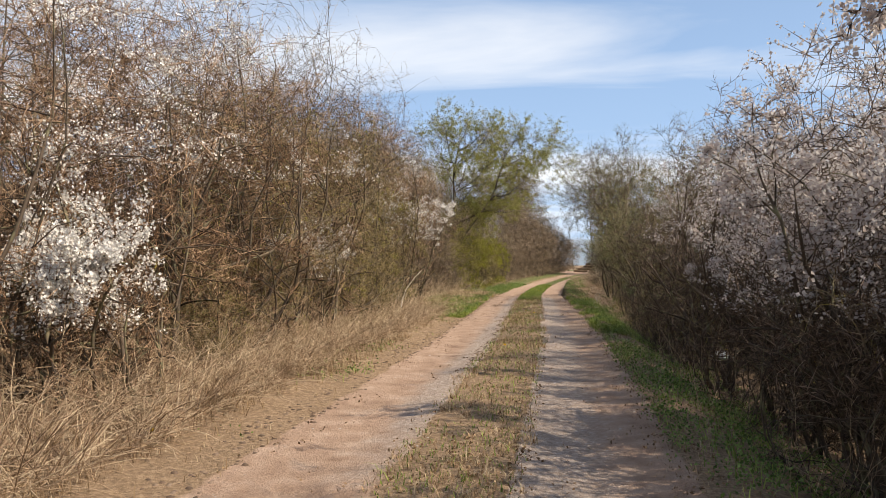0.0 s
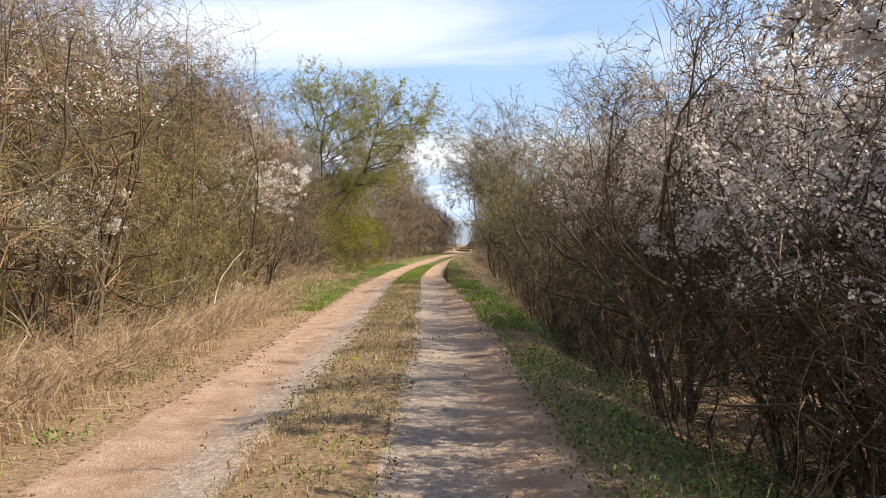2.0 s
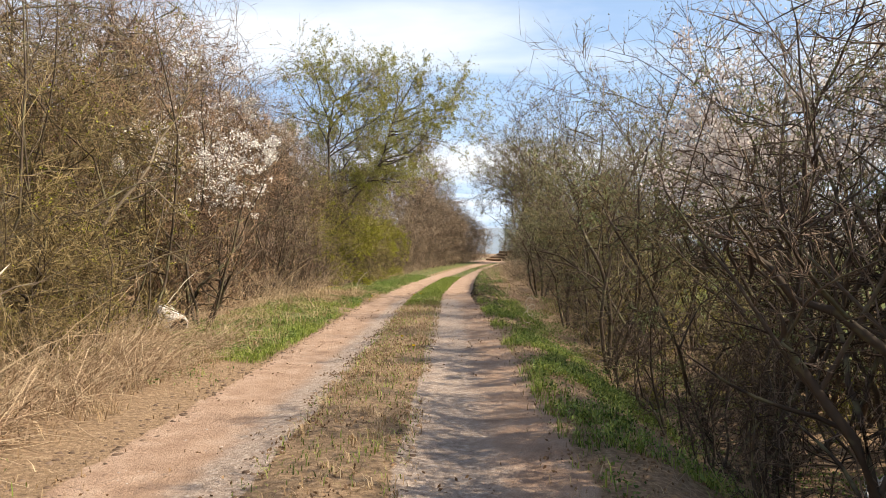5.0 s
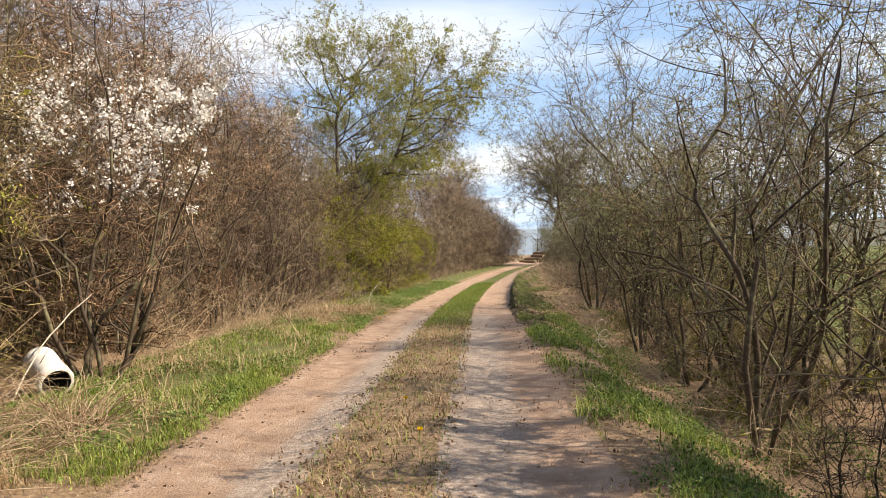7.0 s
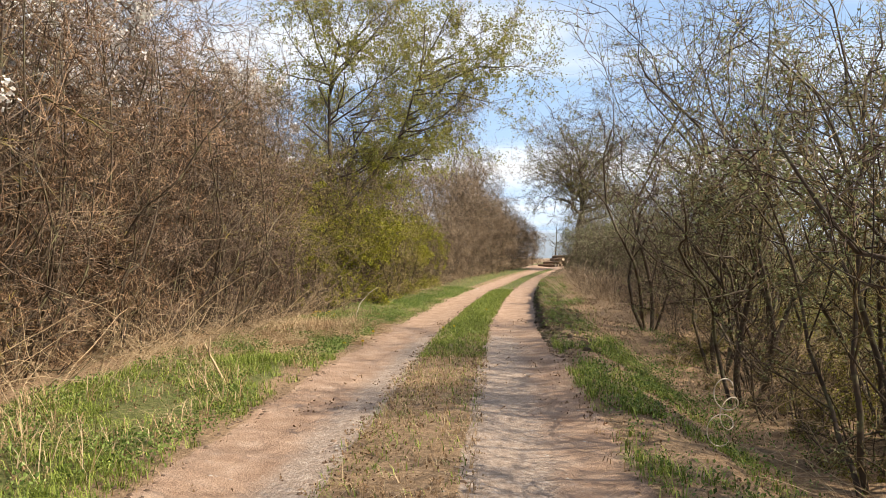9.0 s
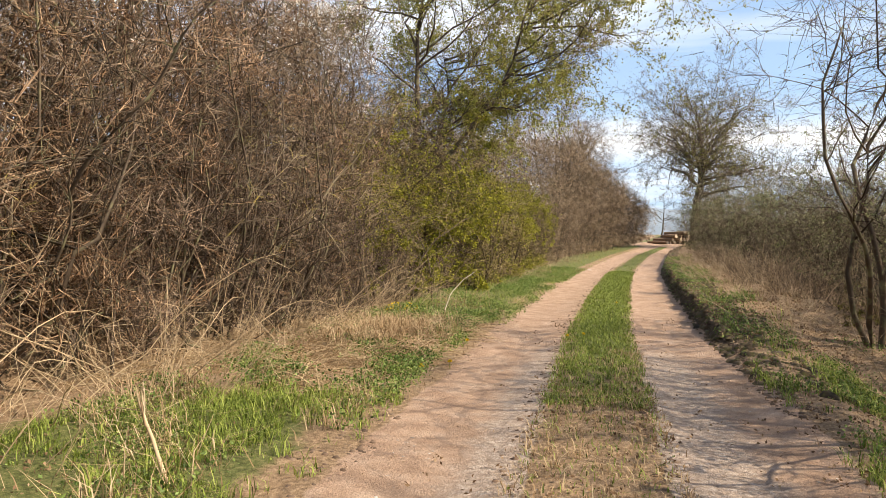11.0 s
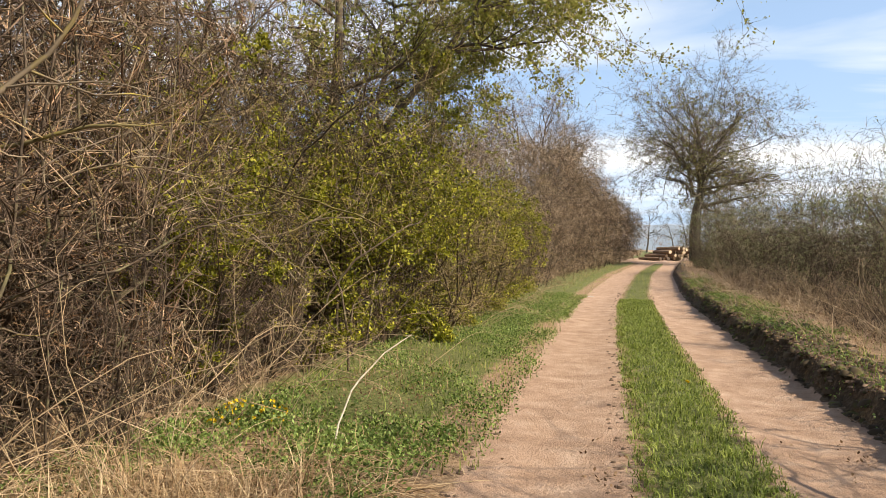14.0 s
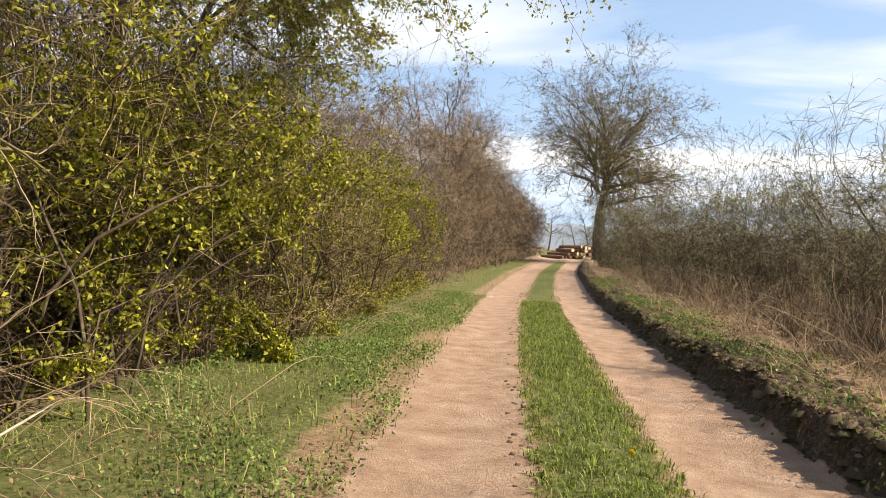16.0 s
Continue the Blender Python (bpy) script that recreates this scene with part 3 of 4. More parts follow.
put(thicket(5, 5.6, "tangled leafless reddish-brown thicket", "thicket_shrub", M_TWIG_BROWN, "left hedge", 16, tilt=0.6, rx=1.8, n=(12, 9, 6)), row(R, 7, 17, 2.4, -6.3, 0.2, 1.0, 1.15) + row(R, 17, 27, 2.4, -6.6, 0.3, 1.15, 1.3) + row(R, 28.2, 40.5, 2.2, -6.6, 0.2, 1.2, 1.42) + [(-5.5, 29.6, 0.55), (-5.7, 31.4, 0.5), (-5.8, 33.6, 0.5)], R)
put(thicket(6, 6.2, "tall back row of bare brown scrub", "thicket_shrub", M_TWIG_TAN, "left hedge", 10, n=(11, 8, 5), rx=2.3), row(R, 9, 36, 4.2, -8.8, 0.4, 1.1, 1.3) + row(R, 25, 41, 2.2, -7.6, 0.4, 1.3, 1.5) + row(R, 37, 60, 1.9, -7.0, 0.4, 1.05, 1.35), R)
# added fill: its dark twig colour stands in for shade in the hedge hollow
put(thicket(17, 5.0, "bare undergrowth added in dark twigs to deepen the hedge's inner shade", "thicket_shrub", M_TWIG_DARK, "left hedge", 14, n=(10, 8, 5), rx=1.6), row(R, 29, 51, 1.9, -6.1, 0.3, 0.95, 1.25) + row(R, 38.5, 46, 1.6, -5.2, 0.2, 0.5, 0.65), R)
put(thicket(7, 4.2, "hedge shrub in fresh yellow-green leaf", "leafing_shrub", M_TWIG_OLIVE, "left hedge", 13, M_LEAF, 0.8, 0.042, 0.55, (10, 8, 5), rx=1.7, leaf_clump=-0.3), row(R, 46.0, 60, 2.0, -4.9, 0.12, 0.98, 1.15), R)
put(thicket(19, 4.9, "overhanging hedge shrub in yellow-green leaf above a dark hollow", "leafing_shrub", M_TWIG_OLIVE, "left hedge", 12, M_LEAF, 0.9, 0.044, 0.6, (11, 9, 6), rx=2.1, leaf_clump=-0.3, prof=HOLLOW, skirt=0.0), [(-5.5, 40.2, 0.8), (-4.9, 42.6, 1.05), (-5.0, 44.4, 1.0)], R)
put(thicket(8, 4.6, "brown scrub by the far lane", "thicket_shrub", M_TWIG_TAN, "left hedge", 7, n=(14, 9, 6), rx=2.1), [(float(lane_x(y)) - 4.6 + R.uniform(-0.3, 0.3), y, R.uniform(0.95, 1.15) + 0.55 * float(smooth(y, 64, 82))) for y in np.arange(59.5, 112, 2.8)] + [(float(lane_x(y)) - 7.2, y, R.uniform(1.75, 2.1)) for y in np.arange(66, 112, 4.0)], R)
# right hedge
put(blackthorn(11, 3.8, "dark blackthorn hedge with dusty pinkish-white blossom on top", M_BLOSSOM_PINK, 0.85, -0.5, "right hedge", 16, 0.47, rx=1.65, n=(11, 9, 7), each=4, prof=HOLLOW, skirt=0.08), row(R, 3.6, 13.2, 1.25, 3.8, 0.12, 0.98, 1.12) + row(R, 4.2, 13.0, 3.0, 5.2, 0.2, 1.0, 1.15) + row(R, 13.0, 23, 1.8, 4.8, 0.2, 1.2, 1.32), R)
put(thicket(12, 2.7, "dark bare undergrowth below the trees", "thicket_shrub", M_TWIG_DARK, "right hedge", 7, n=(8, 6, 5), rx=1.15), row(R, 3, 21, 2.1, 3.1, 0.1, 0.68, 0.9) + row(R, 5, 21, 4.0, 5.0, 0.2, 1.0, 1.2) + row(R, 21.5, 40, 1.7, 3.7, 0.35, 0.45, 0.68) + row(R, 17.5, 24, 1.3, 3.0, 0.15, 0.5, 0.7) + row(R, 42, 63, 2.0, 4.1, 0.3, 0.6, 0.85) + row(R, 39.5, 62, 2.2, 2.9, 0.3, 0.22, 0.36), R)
put(thicket(18, 2.5, "olive-green bare scrub behind the trees", "thicket_shrub", M_TWIG_OLIVE, "right hedge", 7, M_LEAF, 0.2, 0.026, 0.5, n=(9, 8, 6), rx=1.35), row(R, 20, 40, 1.4, 5.0, 0.4, 0.85, 1.15) + row(R, 21, 40, 1.9, 3.9, 0.3, 0.55, 0.8) + row(R, 20, 40, 2.4, 6.8, 0.4, 1.1, 1.3) + row(R, 22, 41, 1.5, 3.2, 0.3, 0.28, 0.42), R)
put(bare_tree(13, 6.2, "leafless dark tree with many stems and pale buds", 4, "right trees", 0.036, 0.34, 0.8, n=(10, 9, 7), rx=2.6, bud_size=0.026), [(2.85, 25.2, 0.9), (4.6, 22.6, 0.95), (4.9, 28.0, 0.95), (3.0, 32.4, 1.05), (3.3, 34.9, 1.0), (2.9, 38.0, 1.08)], R)
put(bare_tree(15, 5.2, "slender leafless tree with upright grey-green shoots", 6, "right trees", 0.026, 0.46, 0.9, M_BARK, M_TWIG_OLIVE, bud_size=0.03, rx=2.3, n=(11, 9, 7)), [(3.2, 19.4, 0.85), (3.7, 26.6, 0.95), (3.8, 33.8, 1.0), (5.9, 29.4, 1.05), (5.0, 38.8, 0.9), (3.2, 28.8, 0.95), (4.2, 30.4, 1.1), (5.6, 25.4, 1.0), (5.7, 32.8, 1.1), (4.4, 36.6, 1.05)], R)
put(bare_tree(16, 4.4, "dark many-stemmed bare hedge tree", 8, "right trees", 0.034, 0.4, 0.04, M_BARK, M_TWIG_DARK, rx=1.6, n=(10, 9, 6)), [(3.2, 14.6, 0.95), (3.3, 17.2, 1.0)], R)
put(thicket(14, 4.3, "grey-olive bare shrub with fine upright twigs", "thicket_shrub", M_TWIG_GREY, "right shrubs", 14, M_LEAF_PALE, 0.2, 0.03, 0.42, (11, 8, 5), rx=1.9), row(R, 41, 55, 1.8, 4.6, 0.4, 0.85, 1.12) + row(R, 55, 80, 2.0, 4.8, 0.4, 1.05, 1.3) + row(R, 80, 92, 3.4, 6.4, 0.5, 0.85, 1.05) + row(R, 42, 66, 2.6, 7.8, 0.5, 0.95, 1.1), R)


# single trees
def tree(seed, name, label, height, trunk_r, crown_r, limbs, bark, twig, leaf, leaf_share, leaf_size, spot, leaders=1, low=0.3, n=(7, 7, 5), lift=0.4):
    """A tree: a trunk with its leaders, limbs that rise from them, twigs and thin foliage."""
    rng = np.random.default_rng(seed)
    th = thing(name, label, "tree")
    tp, tr = run(rng, np.array([[0, 0, -0.15]]), np.array([[0.03, 0.02, 1.0]]), np.array([height * 0.9]), np.array([trunk_r]), 12, 0.1, 0.06, 0.12)
    tr[:, 0] *= 1.35
    if leaders > 1:
        s, d, r = sprout(rng, tp, tr, leaders - 1, low * 0.5, low * 0.9, 0.5, 0.08)
        p2, r2 = run(rng, s, d, height * rng.uniform(0.55, 0.72, leaders - 1), r * 0.75, 12, 0.1, 0.05, 0.12)
        tp, tr = np.concatenate([tp, p2]), np.concatenate([tr, r2])
    start, d, r = sprout(rng, tp, tr, limbs // leaders, low, 0.97, 1.0, 0.2)
    m = len(start)
    frac = np.clip((start[:, 2] / height - low) / (1 - low), 0, 1)
    ln = crown_r * (0.5 + 0.55 * np.sin(np.pi * np.clip(frac + 0.12, 0, 1))) * (0.7 + 0.45 * rng.random(m))
    d = unit(np.concatenate([d[:, :2] + 0.25 * start[:, :2], (lift + 0.22 * rng.normal(0, 1, m) + 0.5 * frac)[:, None]], 1))
    lp, lr = run(rng, start, d, ln, np.maximum(r * 0.5, 0.03), 6, 0.2, 0.03)
    sets = [(tp, tr, 10), (lp, lr, 6)]
    pts, rad, lens = lp, lr, ln
    for each, pl, pr, ang, k, wob, up, sides in ((n[0], 0.45, 0.55, 0.8, 4, 0.22, 0.04, 4), (n[1], 0.45, 0.55, 0.85, 3, 0.24, 0.03, 3), (n[2], 0.5, 0.6, 0.85, 1, 0.2, 0.03, 3)):
        s, dd, rr = sprout(rng, pts, rad, each, 0.2, 1.0, ang)
        lens = np.repeat(lens, each) * pl * (0.6 + 0.8 * rng.random(len(s)))
        pts, rad = run(rng, s, dd, lens, np.maximum(rr * pr, 0.003 + trunk_r * 0.014), k, wob, up)
        sets.append((pts, rad, sides))
    trunks = []
    for i in range(leaders):
        trunks.append(part("trunk", mesh_from("trunk", [(tp[i : i + 1], tr[i : i + 1], 10)], bark), th))
    sub = np.repeat(np.arange(m), n[0])
    for i in range(m):
        part("limb", mesh_from("limb", [(lp[i : i + 1], lr[i : i + 1], 6), (sets[2][0][sub == i], sets[2][1][sub == i], 4)], bark), trunks[i * leaders // m])
    fine_part(th, "twig", mesh_from("twig", sets[3:], twig))
    if leaf:
        at = points_on(rng, sets, leaf_share, -0.8)
        at = np.repeat(at, 2, 0) + rng.normal(0, leaf_size * 0.4, (len(at) * 2, 3))
        v, f = leaflets(rng, at, leaf_size * (0.6 + 0.8 * rng.random(len(at))))
        fine_part(th, "crown", mesh_of("crown", v, f, leaf), "thin fresh foliage")
    th.matrix_basis = pose(spot[0], spot[1], float(ground_z(np.array(spot[0]), np.array(spot[1]))), 0, 0, spot[2])
    return th


tree(21, "leafing_tree", "spreading hedge tree with thin yellow-green young leaves", 9.6, 0.12, 3.1, 60, M_BARK, M_TWIG_OLIVE, M_LEAF_TREE, 0.95, 0.058, (-5.6, 43.6, 20), 3, 0.42, (8, 7, 6), 0.25)
tree(22, "old_tree", "large old bare tree with a broad rounded crown", 12.6, 0.52, 6.0, 56, M_BARK_GREY, M_TWIG_DARK, M_LEAF_TREE, 0.4, 0.085, (5.4, 95.0, 300), 2, 0.32, (8, 7, 6), 0.2)
put(tree(23, "bare_hedge_tree", "leafless brown hedge tree", 8.6, 0.13, 3.2, 30, M_BARK, M_TWIG_TAN, None, 0, 0, (-5.2, 60.0, 0), 2, 0.22, (8, 7, 6)), [(-5.6, 74, 0.8), (-5.6, 80, 1.0), (-5.4, 87, 1.2), (-4.8, 94.0, 1.25), (-4.2, 101.0, 1.0), (-3.2, 106, 0.75)], R)
put(tree(24, "far_tree", "small bare orchard tree far down the lane", 6.0, 0.14, 2.8, 16, M_BARK_GREY, M_TWIG_GREY, None, 0, 0, (0, 160, 0), 1, 0.3, (5, 4, 4)), [(-4.5, 165, 1.25), (-9, 180, 1.2), (6, 185, 1.4), (14, 190, 1.3), (2.0, 230, 1.1), (26, 200, 1.3), (-22, 200, 1.4), (10, 172, 1.0)], R)
put(thicket(9, 2.6, "reddish scrub behind the stacked logs", "thicket_shrub", M_TWIG_BROWN, "far scrub", 9, n=(7, 6, 5), rx=2.2), [(-2.5, 124, 1.0), (1.0, 128, 1.1), (5.0, 122, 1.2), (8.5, 118, 1.3), (12.0, 121, 1.3), (-6.0, 118, 1.2), (9.0, 104, 0.8)], R)


# ---- ground cover ----
G = np.random.default_rng(31)


def clear_of(at):
    """Leaves the ground free round the pipe."""
    return at[np.hypot((at[:, 0] + 3.75) / 0.8, (at[:, 1] - 25.0) / 1.0) > 1.0]


def spread_on(n, u0, u1, y0, y1, patch=None, scale=1.0):
    """Random places beside the lane's middle line, thinned into patches."""
    u, y = G.uniform(u0, u1, n), G.uniform(y0, y1, n)
    x = u + lane_x(y)
    if patch is not None:
        keep = wave(x * 1.1 + 3.7, y * 0.9, scale) + 0.35 * G.normal(0, 1, n) > patch
        x, y = x[keep], y[keep]
    return np.stack([x, y, ground_z(x, y) - 0.01], 1)


def stuff(name, label, category, verts, faces, mat):
    return tagged(new(name, mesh_of(name, verts, faces, mat)), label, category, kind="stuff")


def sward(name, label, spots, h0, h1, w0, w1, lean, bend, mat):
    base = np.concatenate(spots)
    # tufts: some blades share a root and a vigour, the rest stand singly
    n = len(base)
    own = np.where(G.random(n) < 0.7, G.integers(0, max(n // 7, 1), n), np.arange(n))
    root = base[own]
    at = root + G.normal(0, 0.022, (n, 3)) * np.array([1, 1, 0])
    at[:, 2] = ground_z(at[:, 0], at[:, 1]) - 0.01
    vigour = G.uniform(0.55, 1.45, n)[own]
    v, f = blades(G, at, G.uniform(h0, h1, n) * vigour, G.uniform(w0, w1, n), G.uniform(0.1, lean, n), G.uniform(0, bend, n))
    stuff(name, label, "grass", v, f, mat)


sward("strip_grass", "short green grass on the strip between the ruts", [spread_on(26000, -0.46, 0.44, 33, 56, -1.2, 1.4), spread_on(9000, -0.5, 0.46, 56, 90), spread_on(32000, -0.5, 0.46, 3, 34, -0.6, 1.6)], 0.02, 0.075, 0.005, 0.010, 1.0, 0.8, M_GRASS)
sward("verge_grass", "green grass and herbs on the verge below the hedge", [spread_on(15000, -3.9, -1.6, 22.5, 33, -0.1, 1.2), spread_on(13000, -3.9, -1.65, 33, 40, -0.1, 1.3), spread_on(32000, -3.9, -1.45, 38.5, 58, -0.5, 1.2), spread_on(5000, -2.6, -1.7, 9, 23, 0.75, 1.3), spread_on(5000, -3.0, -1.4, 58, 85, -0.5)], 0.035, 0.13, 0.004, 0.009, 1.0, 0.9, M_GRASS)
sward("ditch_grass", "lush green grass along the ditch edge", [spread_on(12000, 1.5, 2.9, 18, 37, 0.15, 1.2), spread_on(13000, 1.55, 3.2, 4, 18, -0.1, 1.2), spread_on(20000, 1.6, 2.7, 35, 70, 0.0, 1.3)], 0.04, 0.15, 0.005, 0.010, 1.0, 0.8, M_GRASS)
sward("dry_grass", "tall straw-coloured dead grass below the hedge", [clear_of(at) for at in (spread_on(17000, -3.8, -2.15, 4.0, 23, -0.4, 0.9),)], 0.05, 0.24, 0.003, 0.007, 1.2, 1.2, M_DRY)
sward("straw_grass", "pale bleached grass tufts below the hedge", [clear_of(at) for at in (spread_on(12000, -3.6, -2.0, 4.0, 23, 0.1, 1.2), spread_on(4500, -4.6, -2.3, 26, 40, 0.3, 1.0), spread_on(5000, -4.0, -2.4, 40, 60, 0.3, 1.0), spread_on(4000, -4.0, -2.4, 60, 86))], 0.05, 0.24, 0.003, 0.007, 1.2, 1.2, M_STRAW)
sward("strip_straw", "flattened straw and dry grass on the middle strip", [spread_on(7000, -0.52, 0.5, 4, 36, -0.1, 1.3), spread_on(9000, -2.2, -1.5, 5, 40, -0.2, 1.3), spread_on(5000, 1.3, 1.9, 5, 38, -0.2, 1.3), spread_on(2500, 1.6, 3.2, 18, 38, 0.2, 1.1)], 0.03, 0.10, 0.004, 0.008, 1.2, 1.2, M_STRAW)
sward("flattened_grass", "pale hay pressed flat beside the lane", [spread_on(1200, -3.7, -1.9, 35.2, 37.9, 0.0, 0.8), clear_of(spread_on(6000, -3.7, -1.8, 22, 33, 0.1, 1.1)), spread_on(3000, -3.4, -1.7, 40, 56, 0.4, 1.0), spread_on(3500, 1.9, 3.4, 35, 62, 0.3, 0.9), spread_on(4000, 1.8, 3.8, 62, 90)], 0.12, 0.34, 0.004, 0.008, 1.2, 1.4, M_STRAW)


def herbs(name, label, spots, size, high, mat):
    at = np.concatenate(spots)
    at = np.repeat(at, 3, 0) + np.concatenate([G.normal(0, 0.035, (len(at) * 3, 2)), G.uniform(0.01, high, (len(at) * 3, 1))], 1)
    v, f = leaflets(G, at, size * G.uniform(0.6, 1.4, len(at)), np.array([0, 0, 0.5]))
    stuff(name, label, "herbs", v, f, mat)


herbs("verge_herbs", "low broad-leaved herbs and nettles among the grass", [spread_on(15000, -4.0, -1.7, 22.5, 33, 0.15, 1.1), spread_on(18000, -4.0, -1.7, 33, 39.5, 0.05, 1.3), spread_on(20000, -3.7, -1.45, 39, 57, -0.05, 1.1), spread_on(20000, 1.6, 4.2, 17, 38, 0.0, 1.2), spread_on(8000, 1.5, 2.5, 37, 64, 0.25, 1.0), spread_on(8000, 1.5, 3.4, 4, 17, 0.0, 1.2), spread_on(1800, -2.5, -1.7, 8, 24, 0.8, 1.3)], 0.029, 0.12, M_HERB)
herbs("leaf_litter", "brown fallen leaves and plant litter", [spread_on(3500, -0.55, 0.5, 3, 34, 0.0, 1.5), spread_on(9000, -6.5, -2.2, 6, 42, -0.6, 1.0), spread_on(10000, 1.4, 6.0, 4, 41, -0.8, 1.1), spread_on(8000, 1.55, 3.4, 37, 66, -0.7, 1.0), spread_on(2000, -1.6, 1.5, 4, 40, 0.2, 1.7)], 0.026, 0.03, M_LITTER)


def pebbles(name, label, base, s0, s1, mat):
    n = len(base)
    s = G.uniform(s0, s1, n) * G.uniform(0.5, 1.0, n)
    ring = np.array([[np.cos(a), np.sin(a), 0.0] for a in np.arange(5) * 2 * np.pi / 5])
    off = np.concatenate([ring, ring * 0.6 + [0, 0, 0.55]])
    v = base[:, None] + off[None] * s[:, None, None] * G.uniform(0.7, 1.3, (n, 10, 3))
    o = (np.arange(n) * 10)[:, None]
    side = np.concatenate([np.concatenate([o + q, o + (q + 1) % 5, o + 5 + (q + 1) % 5, o + 5 + q], 1) for q in range(5)])
    top = np.concatenate([o + 5 + q for q in range(5)], 1)
    me = mesh_of(name, v.reshape(-1, 3), [side, top], mat)
    return tagged(new(name, me), label, "stones", kind="stuff")


pebbles("lane_gravel", "pale limestone gravel pressed into the ruts", np.concatenate([spread_on(9000, -1.4, -0.3, 5, 38, 0.0, 1.5), spread_on(9000, 0.3, 1.4, 5, 38, -0.3, 1.5), spread_on(1500, -1.6, 1.4, 38, 60, 0.5)]), 0.006, 0.022, M_STONE)
pebbles("earth_clods", "crumbled dark earth clods along the rut edges", np.concatenate([spread_on(2500, -0.62, -0.36, 12, 60, -0.4, 1.6), spread_on(2500, 0.3, 0.5, 12, 60, -0.2, 1.6), spread_on(3500, -1.9, -1.45, 6, 45, -0.2, 1.5), spread_on(8000, 1.40, 1.72, 33, 75, -1.2, 1.2)]), 0.010, 0.04, M_CLOD)
pebbles("turf_sods", "dark crumbling sods of earth and moss on the cut bank", np.concatenate([spread_on(1600, 1.46, 2.3, 34, 62, -0.4, 1.5), spread_on(700, 1.4, 1.62, 34, 62, -0.6, 1.9)]), 0.03, 0.10, M_SOD)


def hay(name, label, spots, l0, l1, r, mat, rise_up=0.7, fall=-0.34):
    """Long dead stalks that rise a little, bend over and lie about, tuft by tuft."""
    base = np.concatenate(spots)
    n = len(base)
    own = G.integers(0, max(n // 9, 1), n)
    at = base[own] + G.normal(0, 0.05, (n, 3)) * np.array([1, 1, 0])
    at[:, 2] = ground_z(at[:, 0], at[:, 1]) - 0.01
    a = (G.random(n) * 6.283)[own] + G.normal(0, 0.7, n)
    way = np.stack([np.cos(a), np.sin(a), rise_up * G.uniform(0.3, 1.6, n)], 1)
    p, q = run(G, at, way, G.uniform(l0, l1, n), r * G.uniform(0.6, 1.3, n), 4, 0.16, fall, 0.4)
    p[..., 2] = np.maximum(p[..., 2], ground_z(p[..., 0], p[..., 1]) + 0.012)
    v, qd, tr = tubes(p, q, 3)
    stuff(name, label, "grass", v, [qd, tr], mat)


hay("loose_hay", "long pale dead grass stalks lying in tangles on the verge", [clear_of(at) for at in (spread_on(3200, -4.6, -1.8, 33.0, 38.5, -0.1, 1.2), spread_on(4200, -4.2, -1.7, 22, 34, -0.1, 1.1), spread_on(3600, -3.8, -1.9, 4.0, 23, -0.3, 1.0), spread_on(1000, -3.6, -1.8, 40, 56, 0.2, 1.0))], 0.25, 0.75, 0.0034, M_STRAW)
hay("dead_stalks", "brown dead stalks tangled at the foot of the hedge", [clear_of(at) for at in (spread_on(3200, -4.4, -2.3, 5, 24, -0.6, 1.0), spread_on(2000, -5.4, -3.5, 26, 43, -0.4, 1.0), spread_on(1500, -4.4, -3.0, 43, 60, -0.4), spread_on(4500, 2.1, 4.6, 18, 33, -0.4, 1.0), spread_on(9500, 1.9, 4.4, 33, 66, -0.5, 1.0))], 0.3, 0.95, 0.0042, M_DRY, 1.3, -0.22)


hay("dead_weeds", "upright brown dead weed stalks below the shrubs", [spread_on(4000, 2.9, 4.4, 39, 68, 0.1, 1.2), spread_on(1500, 2.6, 4.0, 26, 39, 0.0, 1.0), spread_on(2500, -4.6, -3.2, 26, 40, -0.2, 1.0)], 0.25, 0.95, 0.004, M_TWIG_TAN, 2.6, -0.08)


def cane_set(seed, n, length, arch, r, spread):
    """Arching canes from one root."""
    rng = np.random.default_rng(seed)
    a = rng.random(n) * 2 * np.pi
    base = np.stack([np.cos(a), np.sin(a), np.zeros(n)], 1) * (spread * rng.random(n))[:, None]
    base[:, 2] = -0.05
    way = np.stack([np.cos(a) * 0.7, np.sin(a) * 0.7, np.full(n, 1.0)], 1)
    return run(rng, base, way, length * (0.5 + 0.7 * rng.random(n)), r * (0.6 + 0.6 * rng.random(n)), 8, 0.12, arch, 0.3)


def bramble(seed, label, n=14, length=2.0, arch=-0.16, r=0.005, spread=0.5, shoots=7):
    """Every cane is a part; the fine side shoots are one."""
    th = thing("bramble", label, "bramble", "brambles")
    p, q = cane_set(seed, n, length, arch, r, spread)
    rng = np.random.default_rng(seed + 1)
    for i in range(n):
        part("cane", mesh_from("cane", [(p[i : i + 1], q[i : i + 1], 4)], M_CANE), th)
    s, d, rr = sprout(rng, p, q, shoots, 0.2, 1.0, 0.8)
    tp, tq = run(rng, s, d, 0.3 * (0.5 + rng.random(len(s))), np.maximum(rr * 0.6, 0.0018), 2, 0.2, -0.03)
    fine_part(th, "side_shoot", mesh_from("side_shoot", [(tp, tq, 3)], M_CANE))
    return th


